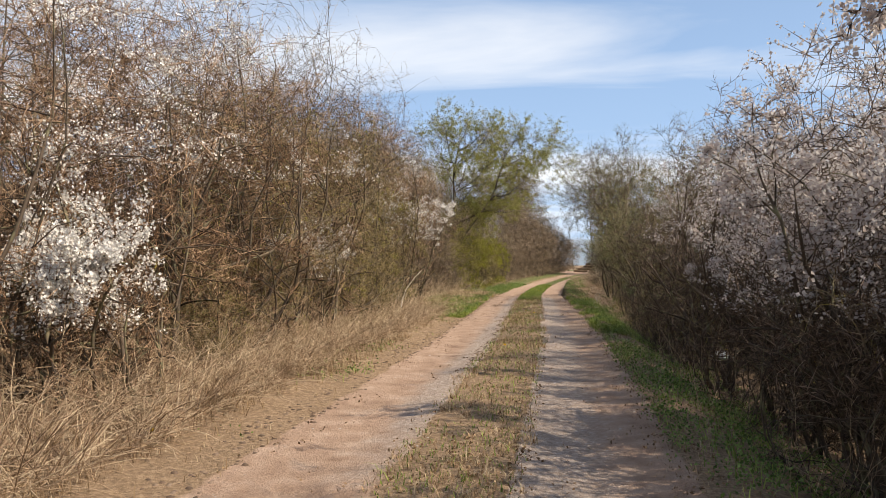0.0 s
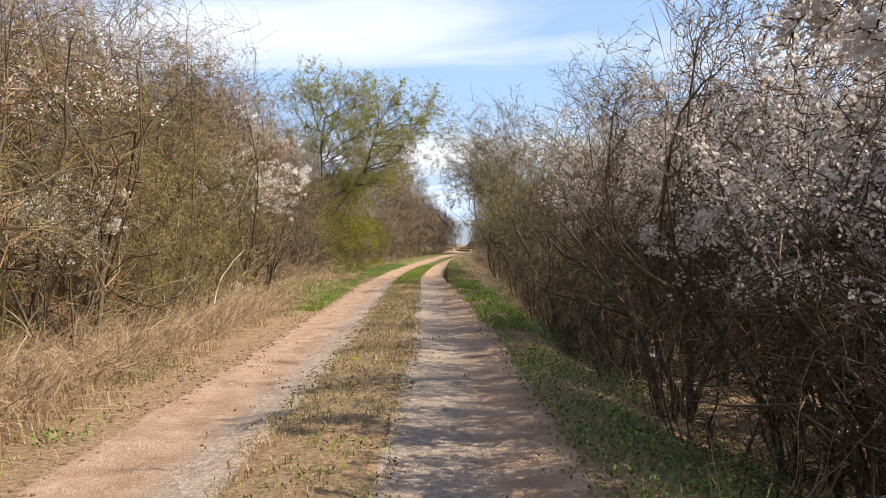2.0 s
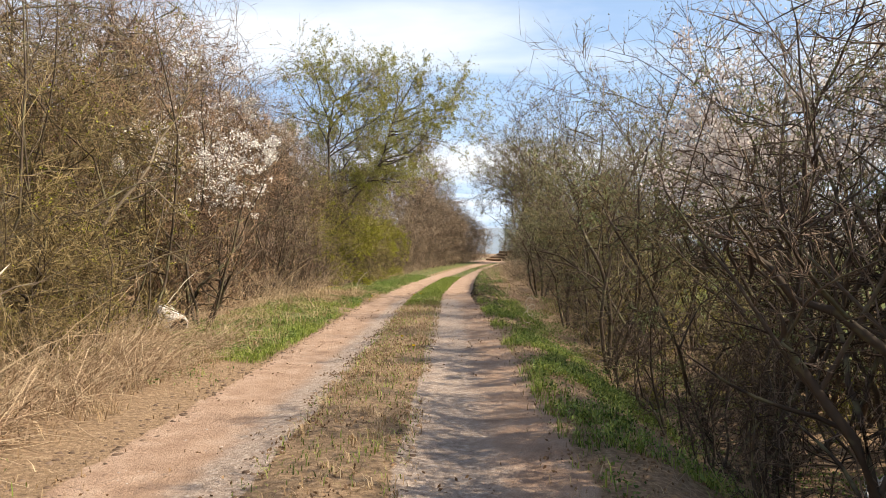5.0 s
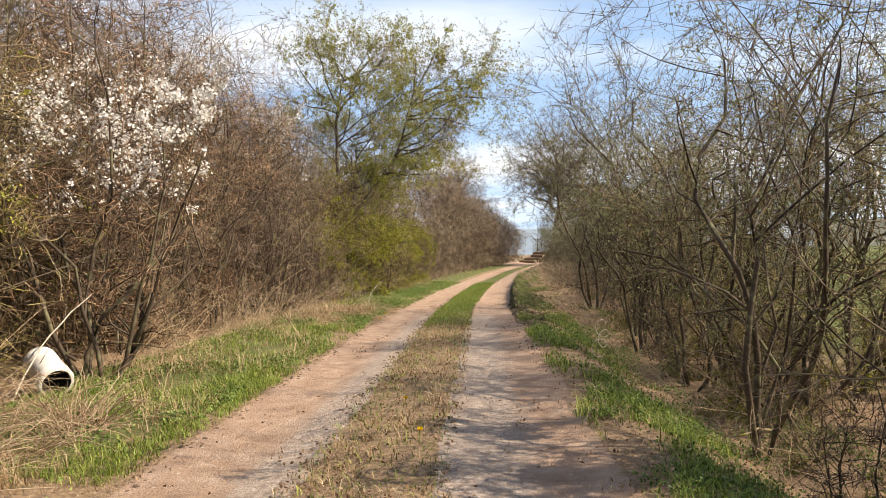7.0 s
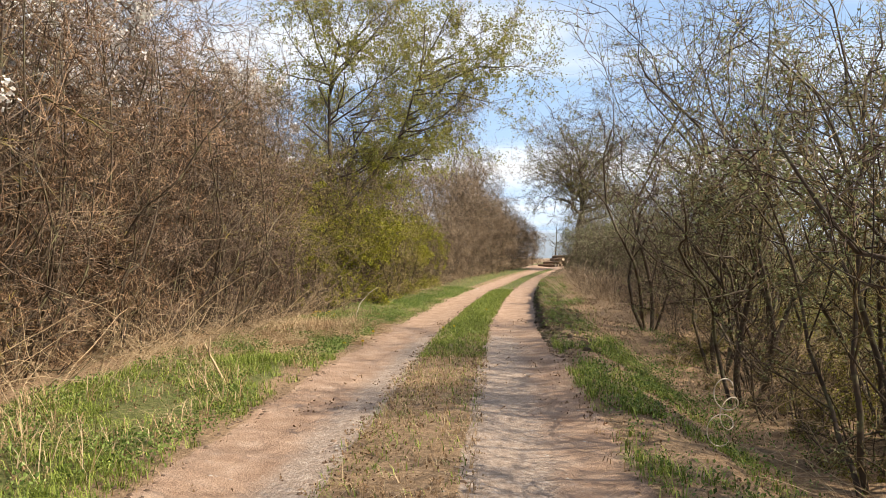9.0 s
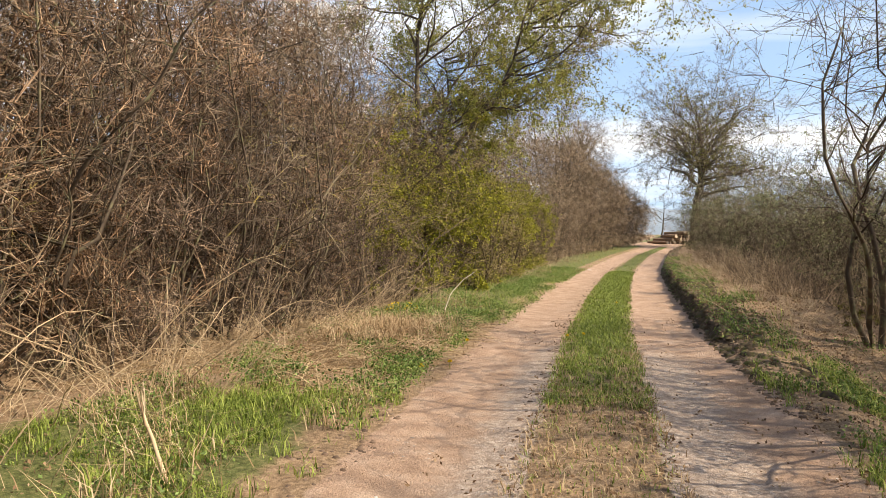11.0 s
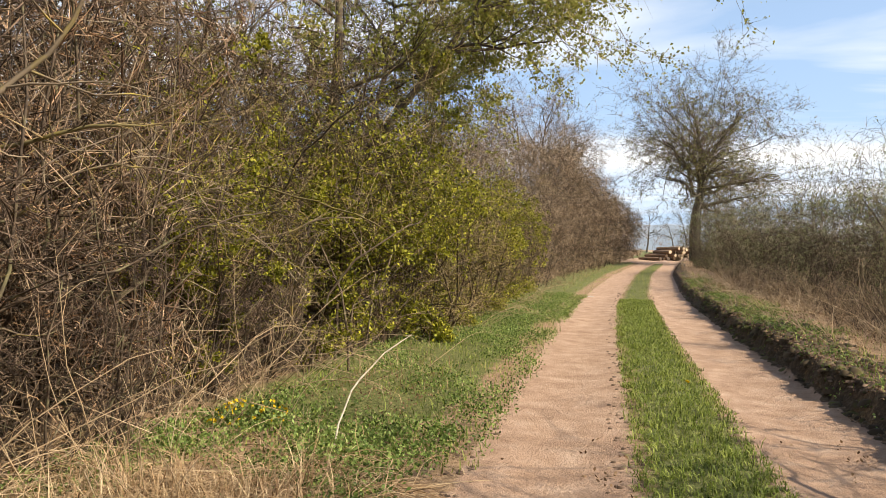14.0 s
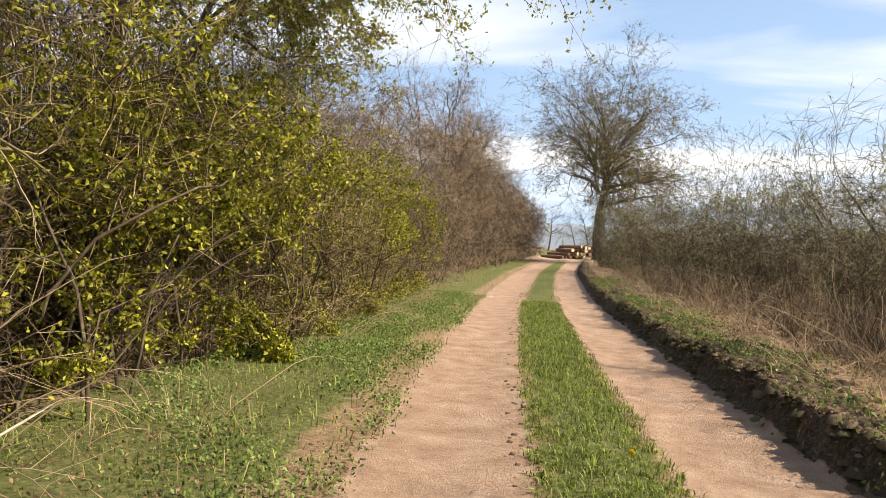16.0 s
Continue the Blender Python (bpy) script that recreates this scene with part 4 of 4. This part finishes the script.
put(bramble(41, "tangle of pale arching dead bramble canes"), row(R, 8, 22.5, 0.8, -3.2, 0.25, 0.7, 1.1) + row(R, 28, 42, 1.1, -4.8, 0.3, 0.8, 1.2) + row(R, 43, 58, 2.4, -3.9, 0.2, 0.6, 0.9), R)
put(bramble(43, "tangle of grey dead stems and canes", 9, 1.3, -0.12, 0.005, 0.6), row(R, 23, 62, 1.1, 2.6, 0.35, 0.6, 1.1) + row(R, 24, 64, 1.5, 3.7, 0.4, 0.8, 1.2) + row(R, 62, 88, 3.0, 4.0, 0.3, 0.8, 1.1), R)
put(bramble(47, "heap of grey-brown dead stems lying on the bank", 9, 1.2, -0.11, 0.008, 0.7, 9), row(R, 38.5, 61, 1.2, 1.75, 0.2, 0.45, 0.75), R)
put(bramble(45, "stand of upright dry weed stalks", 14, 1.25, 0.05, 0.0035, 0.7, 4), row(R, 8, 24, 1.5, -3.0, 0.3, 0.7, 1.0) + row(R, 29, 40, 1.2, -4.2, 0.3, 0.8, 1.2) + row(R, 5, 20, 2.6, 2.6, 0.15, 0.6, 0.9), R)


def dead_branch(seed, label, length, r, bark, arch):
    """A crooked dead branch: its bough and the side twigs that are left on it."""
    th = thing("dead_branch", label, "branch", "dead branches")
    rng = np.random.default_rng(seed)
    p, q = run(rng, np.array([[0, 0, 0.0]]), np.array([[0.15, 0.0, 1.0]]), np.array([length]), np.array([r]), 14, 0.2, arch, 0.3)
    part("bough", mesh_from("bough", [(p, q, 6)], bark), th)
    s, d, rr = sprout(rng, p, q, 16, 0.2, 1.0, 0.9)
    tp, tq = run(rng, s, d, length * rng.uniform(0.1, 0.38, len(s)), np.maximum(rr * 0.55, 0.004), 6, 0.3, 0.0)
    s2, d2, r2 = sprout(rng, tp, tq, 5, 0.2, 1.0, 0.9)
    up, uq = run(rng, s2, d2, rng.uniform(0.08, 0.4, len(s2)), np.maximum(r2 * 0.6, 0.003), 3, 0.25, 0)
    fine_part(th, "twig", mesh_from("twig", [(tp, tq, 4), (up, uq, 3)], bark))
    return th


def lean_in(proto, spots):
    """Stands branches at (x, y, z over ground, scale), each leaning its own way out of the hedge."""
    first = None
    for x, y, z, s, side in spots:
        m = Matrix.LocRotScale((x, y, float(ground_z(np.array(x), np.array(y))) + z), Euler((R.uniform(-0.9, 0.9), side * R.uniform(0.3, 1.15), R.uniform(-0.6, 0.6))), (s, s, s))
        if first is None:
            first = m
        else:
            copy_thing(proto, m)
    proto.matrix_basis = first


M_DEADWOOD = plant_mat("dead_wood", (0.09, 0.065, 0.042), (0.20, 0.155, 0.105), (0.40, 0.33, 0.235), grain=40, extra=(0.34, 0.27, 0.07))
LEFT_FACE = ((8, 23, -4.0), (27.5, 42, -5.3), (43, 58, -4.6))
for seed, size, thick, mat, arch in ((71, 2.4, 0.020, M_DEADWOOD, -0.03), (72, 1.7, 0.013, M_DEADWOOD, -0.06), (73, 2.4, 0.017, M_BARK, 0.02), (74, 1.5, 0.010, M_DEADWOOD, -0.08)):
    lean_in(dead_branch(seed, "crooked dead branch caught in the hedge", size, thick, mat, arch),
            [(x + R.uniform(-0.3, 0.4), R.uniform(y0, y1), R.uniform(0.0, 1.8), R.uniform(0.7, 1.2), 1) for y0, y1, x in LEFT_FACE for _ in range(6 if y1 < 50 else 3)]
            + [(R.uniform(3.0, 3.8), R.uniform(5, 40), R.uniform(0.0, 1.2), R.uniform(0.6, 1.0), -1) for _ in range(5)])


# ---- things by the lane ----
def dandelion():
    th = thing("dandelion", "yellow dandelion flower in the grass", "flower", "dandelions")
    bm = bmesh.new()
    bmesh.ops.create_cone(bm, cap_ends=True, segments=6, radius1=0.003, radius2=0.003, depth=0.06, matrix=Matrix.Translation((0, 0, 0.03)))
    me = bpy.data.meshes.new("flower_stalk")
    bm.to_mesh(me)
    bm.free()
    me.materials.append(M_GRASS)
    part("flower_stalk", me, th)
    rng = np.random.default_rng(5)
    n = 40
    a, t = rng.random(n) * 6.283, rng.uniform(0.2, 1.3, n)
    d = np.stack([np.cos(a) * np.sin(t), np.sin(a) * np.sin(t), np.cos(t)], 1)
    v, f = leaflets(rng, np.tile([[0, 0, 0.06]], (n, 1)), np.full(n, 0.026), d * 4)
    part("flower_head", mesh_of("flower_head", v, f, M_YELLOW), th)
    return th


put(dandelion(), [(-2.25, 8.2, 1.2), (-2.4, 34.2, 1.3), (-2.35, 36.2, 1.2), (-1.15, 36.9, 1.1), (-0.95, 37.0, 1.1), (-0.6, 41.9, 1.1), (0.0, 23.6, 1.2), (-0.1, 15.2, 1.1), (-0.3, 25.0, 1.0), (-2.2, 34.6, 1.2)], R, 0.0)


def flower_clump():
    """A cushion of leaves starred with small yellow flowers."""
    th = thing("wildflower_clump", "low green cushion of small yellow spring flowers", "flower")
    rng = np.random.default_rng(15)
    n = 420
    a, q = rng.random(n) * 6.283, np.sqrt(rng.random(n)) * 0.34
    at = np.stack([np.cos(a) * q, np.sin(a) * q, rng.uniform(0.0, 0.16, n) * (1 - (q / 0.4) ** 2)], 1)
    v, f = leaflets(rng, at, rng.uniform(0.03, 0.06, n), np.array([0, 0, 0.6]))
    fine_part(th, "leaf", mesh_of("leaf", v, f, M_HERB))
    c = at[:46] + np.array([0, 0, 0.05])
    v, f = cups(rng, np.repeat(c, 3, 0) + rng.normal(0, 0.008, (138, 3)), np.full(138, 0.026))
    fine_part(th, "flower_head", mesh_of("flower_head", v, f, M_YELLOW))
    return th


put(flower_clump(), [(-4.15, 39.3, 1.0)], R, 0.0)


def field_stone(seed):
    rng = np.random.default_rng(seed)
    bm = bmesh.new()
    bmesh.ops.create_icosphere(bm, subdivisions=2, radius=0.1)
    for v in bm.verts:
        k = 1 + 0.16 * math.sin(v.co.x * 31 + seed) * math.sin(v.co.y * 27 + 1) + rng.normal(0, 0.035)
        v.co = Vector((v.co.x * 1.25 * k, v.co.y * k, v.co.z * 0.62 * k))
    me = bpy.data.meshes.new("field_stone")
    bm.to_mesh(me)
    bm.free()
    me.materials.append(M_STONE)
    return tagged(new("field_stone", me), "pale rounded field stone lying on the dirt lane", "stone", "stones on the lane")


put(field_stone(4), [(-1.9, 57.8, 0.9), (-2.0, 49.5, 0.35), (-1.55, 45.2, 0.25), (0.9, 47.8, 0.3), (-1.2, 14.4, 0.4), (1.0, 29.0, 0.3)], R, 0.02)


def crumpled_sheet():
    """A scrap of white plastic sheet, thrown in folds."""
    n = 22
    g = np.linspace(-0.5, 0.5, n)
    x, y = np.meshgrid(g, g)
    z = 0.10 + 0.06 * np.sin(x * 11 + 2 * np.sin(y * 7)) + 0.05 * np.sin(y * 15 + x * 6) - 0.25 * (x * x + y * y)
    v = np.stack([x * 0.55 + 0.03 * np.sin(y * 19), y * 0.42 + 0.03 * np.sin(x * 17), z * 0.8], -1).reshape(-1, 3)
    i = np.arange(n * n).reshape(n, n)
    quads = np.stack([i[:-1, :-1], i[:-1, 1:], i[1:, 1:], i[1:, :-1]], -1).reshape(-1, 4)
    ob = tagged(new("plastic_sheet", mesh_of("plastic_sheet", v, [quads], M_SHEET, True)), "crumpled white plastic sheet lying in the ditch", "litter")
    m = ob.modifiers.new("thickness", "SOLIDIFY")
    m.thickness = 0.004
    return ob


def plain_mat(name, dark, light, rough, scale, bump=0.3):
    m, nt, b = base_mat(name, rough)
    tc = nt.nodes.new("ShaderNodeTexCoord")
    nz = node(nt, "ShaderNodeTexNoise", Scale=scale, Detail=6.0, Roughness=0.65)
    nt.links.new(tc.outputs["Object"], nz.inputs["Vector"])
    r = ramp_node(nt, ((0.35, dark), (0.6, light)))
    nt.links.new(nz.outputs["Fac"], r.inputs[0])
    nt.links.new(r.outputs[0], b.inputs["Base Color"])
    bp = node(nt, "ShaderNodeBump", Strength=bump, Distance=0.01)
    nt.links.new(nz.outputs["Fac"], bp.inputs["Height"])
    nt.links.new(bp.outputs[0], b.inputs["Normal"])
    return m


M_PIPE = plain_mat("pipe_concrete", (0.55, 0.50, 0.45), (0.78, 0.75, 0.71), 0.7, 9)
M_PIPE_BLACK = plain_mat("pipe_inside", (0.015, 0.014, 0.013), (0.05, 0.045, 0.04), 0.8, 12)
M_PALE = plain_mat("bare_wood", (0.42, 0.36, 0.28), (0.66, 0.60, 0.50), 0.85, 25)
M_LOG_END = plain_mat("log_end", (0.58, 0.44, 0.28), (0.76, 0.62, 0.44), 0.85, 14)
M_LOG_BARK = plain_mat("log_bark", (0.16, 0.10, 0.06), (0.34, 0.24, 0.16), 0.9, 7)
M_PAINT_Y = plain_mat("machine_yellow", (0.60, 0.36, 0.03), (0.72, 0.46, 0.05), 0.45, 3, 0.05)
M_PAINT_W = plain_mat("machine_white", (0.68, 0.68, 0.66), (0.80, 0.80, 0.79), 0.45, 3, 0.05)
M_SHEET = plain_mat("plastic_white", (0.58, 0.58, 0.58), (0.78, 0.78, 0.77), 0.4, 9, 0.1)
put(crumpled_sheet(), [(4.0, 19.2, 0.9)], R, 0.0)
M_DARK = plain_mat("rubber_dark", (0.02, 0.02, 0.02), (0.05, 0.05, 0.05), 0.8, 8, 0.1)


def lathe(profile, sides=28):
    """A turned shell about z from (radius, height) pairs."""
    pr = np.array(profile)
    a = np.arange(sides) * 2 * np.pi / sides
    v = np.stack([pr[:, None, 0] * np.cos(a), pr[:, None, 0] * np.sin(a), np.repeat(pr[:, None, 1], sides, 1)], -1).reshape(-1, 3)
    f = []
    for i in range(len(pr) - 1):
        for s in range(sides):
            f.append((i * sides + s, i * sides + (s + 1) % sides, (i + 1) * sides + (s + 1) % sides, (i + 1) * sides + s))
    return v, [np.array(f)]


def drain_pipe():
    th = thing("drain_pipe", "short white concrete pipe with a black inside, lying on the verge", "pipe")
    v, f = lathe(((0.145, 0.0), (0.172, 0.0), (0.178, 0.01), (0.178, 0.12), (0.170, 0.135), (0.170, 0.50), (0.163, 0.535), (0.13, 0.56), (0.05, 0.565)))
    part("shell", mesh_of("shell", v, f, M_PIPE, True), th)
    # inner wall, coloured nearly black from mouth to back
    v, f = lathe(((0.145, 0.001), (0.140, 0.03), (0.14, 0.50), (0.0, 0.51)))
    part("lining", mesh_of("lining", v, f, M_PIPE_BLACK, True), th, "near-black inside")
    # open end towards the lane, a little downhill
    d = Vector((-0.50, 0.40, 0.26)).normalized()
    q = d.to_track_quat("Z", "Y").to_matrix().to_4x4()
    th.matrix_basis = Matrix.Translation((-4.0, 25.5, float(ground_z(np.array(-4.0), np.array(25.5))) + 0.14)) @ q


drain_pipe()


def line_tube(points, r, sides=6, tip=0.6):
    p = np.array(points, float)[None]
    return [(p, np.linspace(r, r * tip, p.shape[1])[None], sides)]


def bent_line(start, end, bow, k=10):
    a, b = np.array(start, float), np.array(end, float)
    t = np.linspace(0, 1, k)[:, None]
    return a + (b - a) * t + np.array(bow, float) * np.sin(np.pi * t) + 0.006 * np.sin(t * np.array([23.0, 31.0, 17.0]))


def stick(name, label, start, end, bow, r, mat):
    return tagged(new(name, mesh_from(name, line_tube(bent_line(start, end, bow), r), mat)), label, "stick")


stick("dead_stalk", "long white dead stalk bent over the verge", (-3.27, 38.75, -0.02), (-2.85, 39.4, 0.80), (-0.14, 0.0, 0.06), 0.008, M_PALE)
stick("dead_stalk", "pale dry stalk leaning beside the white pipe", (-4.3, 25.2, 0.02), (-3.85, 26.0, 1.1), (-0.1, 0, 0.05), 0.010, M_PALE)
stick("dead_stalk", "pale dry stalk leaning from the hedge", (-2.35, 17.6, 0.55), (-1.95, 17.8, 1.3), (-0.1, 0, 0.0), 0.012, M_PALE)


def mossy_branch(label, start, end, bow, r, seed):
    """A hanging branch with its side twigs."""
    th = thing("mossy_branch", label, "branch")
    (p, q, sides), = line_tube(bent_line(start, end, bow, 14), r, 7, 0.35)
    rng = np.random.default_rng(seed)
    p = p + rng.normal(0, 0.012, p.shape)
    part("bough", mesh_from("bough", [(p, q, sides)], M_BARK_MOSS), th)
    s, d, rr = sprout(rng, p, q, 26, 0.15, 1.0, 0.8)
    tp, tq = run(rng, s, d, rng.uniform(0.2, 0.7, len(s)), np.maximum(rr * 0.4, 0.002), 4, 0.22, -0.02)
    s2, d2, r2 = sprout(rng, tp, tq, 4, 0.2, 1.0, 0.8)
    up, uq = run(rng, s2, d2, rng.uniform(0.08, 0.25, len(s2)), np.maximum(r2 * 0.6, 0.0016), 2, 0.2, 0)
    fine_part(th, "twig", mesh_from("twig", [(tp, tq, 3), (up, uq, 3)], M_TWIG_OLIVE))


M_BARK_MOSS = plant_mat("bark_moss", (0.07, 0.055, 0.03), (0.16, 0.13, 0.06), (0.30, 0.25, 0.12), grain=40, extra=(0.24, 0.20, 0.05))
mossy_branch("long mossy branch reaching out of the hedge", (-6.4, 37.6, 1.3), (-3.9, 37.6, 2.15), (0.1, -0.2, 0.2), 0.024, 61)
mossy_branch("bare lichen-covered branch hanging across the leafing shrubs", (-5.8, 40.6, 1.9), (-3.1, 39.8, 1.55), (0.0, 0.1, 0.25), 0.016, 62)
mossy_branch("long dead branch leaning out of the brown thicket", (-6.0, 31.0, 3.4), (-3.9, 30.2, 2.7), (0.0, 0.0, 0.2), 0.022, 63)


def stump():
    th = thing("broken_stump", "pale splintered stem of a broken sapling", "stump")
    rng = np.random.default_rng(9)
    p, r = run(rng, np.array([[0, 0, -0.05]]), np.array([[-0.55, 0.3, 0.8]]), np.array([0.7]), np.array([0.013]), 6, 0.05, 0, 0.75)
    part("trunk", mesh_from("trunk", [(p, r, 8)], M_CANE), th)
    n = 5
    s = np.tile(p[0, 4], (n, 1)) + rng.normal(0, 0.012, (n, 3))
    sp, sr = run(rng, s, np.tile([0, 0, 1.0], (n, 1)) + rng.normal(0, 0.12, (n, 3)), rng.uniform(0.12, 0.3, n), np.full(n, 0.012), 3, 0.1, 0)
    part("splinter", mesh_from("splinter", [(sp, sr * 0.6, 4)], M_CANE), th)
    x, y = -2.75, 30.4
    th.matrix_basis = pose(x, y, float(ground_z(np.array(x), np.array(y))), 0, 0, 0)


stump()


def vine():
    """Pale climber hanging in three loops from the dead stems."""
    t = np.linspace(0, 1, 60)
    ang = t * 2 * np.pi * 3
    zc = 0.62 - 0.48 * t
    pts = np.stack([0.10 * np.cos(ang) + 0.05 * np.sin(t * 5), 0.05 * np.sin(ang * 0.5), zc + 0.10 * np.sin(ang)], 1)
    ob = new("vine", mesh_from("vine", line_tube(pts * 0.8, 0.005, 5, 0.7), M_PALE))
    x, y = 1.85, 28.2
    ob.matrix_basis = pose(x, y, float(ground_z(np.array(x), np.array(y))) + 0.05, 0, 0, 20)
    tagged(ob, "pale dead vine hanging in round loops at the ditch", "vine")


vine()


def log(seed):
    th = thing("log", "cut roundwood log with a pale sawn end", "log", "log pile")
    rng = np.random.default_rng(seed)
    a = np.arange(12) * 2 * np.pi / 12
    rr = 0.17 * (1 + rng.normal(0, 0.05, 12))
    ring = np.stack([np.cos(a) * rr, np.zeros(12), np.sin(a) * rr], 1)
    v = np.concatenate([ring * (1.04 if k in (1, 2) else 1.0) + [0, (-1.4, -0.4, 0.6, 1.4)[k], 0] for k in range(4)])
    f = np.array([(k * 12 + s, k * 12 + (s + 1) % 12, (k + 1) * 12 + (s + 1) % 12, (k + 1) * 12 + s) for k in range(3) for s in range(12)])
    part("bark", mesh_of("bark", v, [f], M_LOG_BARK, True), th)
    for k, y in enumerate((-1.403, 1.403)):
        c = np.concatenate([ring * 0.97 + [0, y, 0], [[0, y, 0]]])
        part("sawn_end", mesh_of("sawn_end", c, [np.array([(s, (s + 1) % 12, 12) for s in range(12)])], M_LOG_END), th, "pale sawn face")
    return th


def log_pile():
    base = log(3)
    n = 0
    for layer in range(4):
        for i in range(10 - 2 * layer):
            x, y = 2.6 + (i + layer * 1.3) * 0.42, 108.5 + R.uniform(-0.35, 0.35)
            z = float(ground_z(np.array(x), np.array(y))) + 0.16 + layer * 0.30
            m = pose(x, y, z, R.uniform(-2, 2), R.uniform(0, 360), R.uniform(22, 42))
            if n == 0:
                keep = m
            else:
                copy_thing(base, m)
            n += 1
    base.matrix_basis = keep


log_pile()


def box(bm, x0, x1, y0, y1, z0, z1, bevel=0.05):
    r = bmesh.ops.create_cube(bm, size=1.0, matrix=Matrix.LocRotScale(((x0 + x1) / 2, (y0 + y1) / 2, (z0 + z1) / 2), None, (x1 - x0, y1 - y0, z1 - z0)))
    edges = list({e for v in r["verts"] for e in v.link_edges})
    bmesh.ops.bevel(bm, geom=edges, offset=bevel, segments=2, affect="EDGES")


def bm_part(name, build, mat, parent, label=""):
    bm = bmesh.new()
    build(bm)
    me = bpy.data.meshes.new(name)
    bm.to_mesh(me)
    bm.free()
    me.materials.append(mat)
    return part(name, me, parent, label)


def far_machine():
    th = thing("forest_machine", "small yellow and white work vehicle parked far down the lane", "vehicle")
    bm_part("body", lambda b: box(b, -0.9, 0.9, -1.9, 1.9, 0.55, 1.25), M_PAINT_Y, th)
    bm_part("cab", lambda b: box(b, -0.8, 0.8, -0.2, 1.3, 1.25, 2.15, 0.12), M_PAINT_W, th)
    bm_part("windscreen", lambda b: box(b, -0.65, 0.65, -0.23, -0.19, 1.4, 2.0, 0.01), M_DARK, th)
    for x in (-0.8, 0.8):
        for y in (-1.25, 1.25):
            v, f = lathe(((0.0, -0.14), (0.40, -0.14), (0.46, -0.08), (0.46, 0.08), (0.40, 0.14), (0.0, 0.14)), 20)
            w = part("wheel", mesh_of("wheel", v, f, M_DARK, True), th)
            w.matrix_basis = pose(x, y, 0.46, 0, 90, 0)
    th.matrix_basis = pose(-0.9, 150, float(ground_z(np.array(-0.9), np.array(150.0))), 0, 0, 25) @ Matrix.Scale(0.5, 4)


far_machine()


# ---- distance ----
def ridge(name, label, radius, base_h, seed, a0, a1, mat):
    rng = np.random.default_rng(seed)
    n = 120
    a = np.linspace(radians(a0), radians(a1), n)
    h = base_h * (1 + 0.35 * np.sin(a * 3.1 + seed) + 0.2 * np.sin(a * 9.3 + 1) + 0.04 * rng.normal(0, 1, n))
    rows = []
    for k, (dr, hh) in enumerate(((0, -2.0), (40, 0.55), (90, 0.9), (150, 1.0), (320, 0.4), (420, -0.1))):
        rows.append(np.stack([np.sin(a) * (radius + dr), np.cos(a) * (radius + dr) + 40, h * hh if hh > 0 else np.full(n, -3.0)], 1))
    v = np.concatenate(rows)
    f = np.array([(k * n + i, k * n + i + 1, (k + 1) * n + i + 1, (k + 1) * n + i) for k in range(len(rows) - 1) for i in range(n - 1)])
    tagged(new(name, mesh_of(name, v, [f], mat, True)), label, "hills", kind="structure")


# distance haze is put into the hills' base colour
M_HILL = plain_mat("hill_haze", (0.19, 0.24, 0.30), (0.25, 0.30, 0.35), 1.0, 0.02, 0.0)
M_WOODS = plain_mat("woods_far", (0.10, 0.105, 0.085), (0.17, 0.165, 0.13), 1.0, 0.06, 0.0)
ridge("backdrop_hills", "horizon hills with distance haze in their blue-grey colour", 1050, 34, 3, -75, 80, M_HILL)
ridge("backdrop_woods", "dark wooded rise across the fields", 330, 14, 7, 22, 110, M_WOODS)
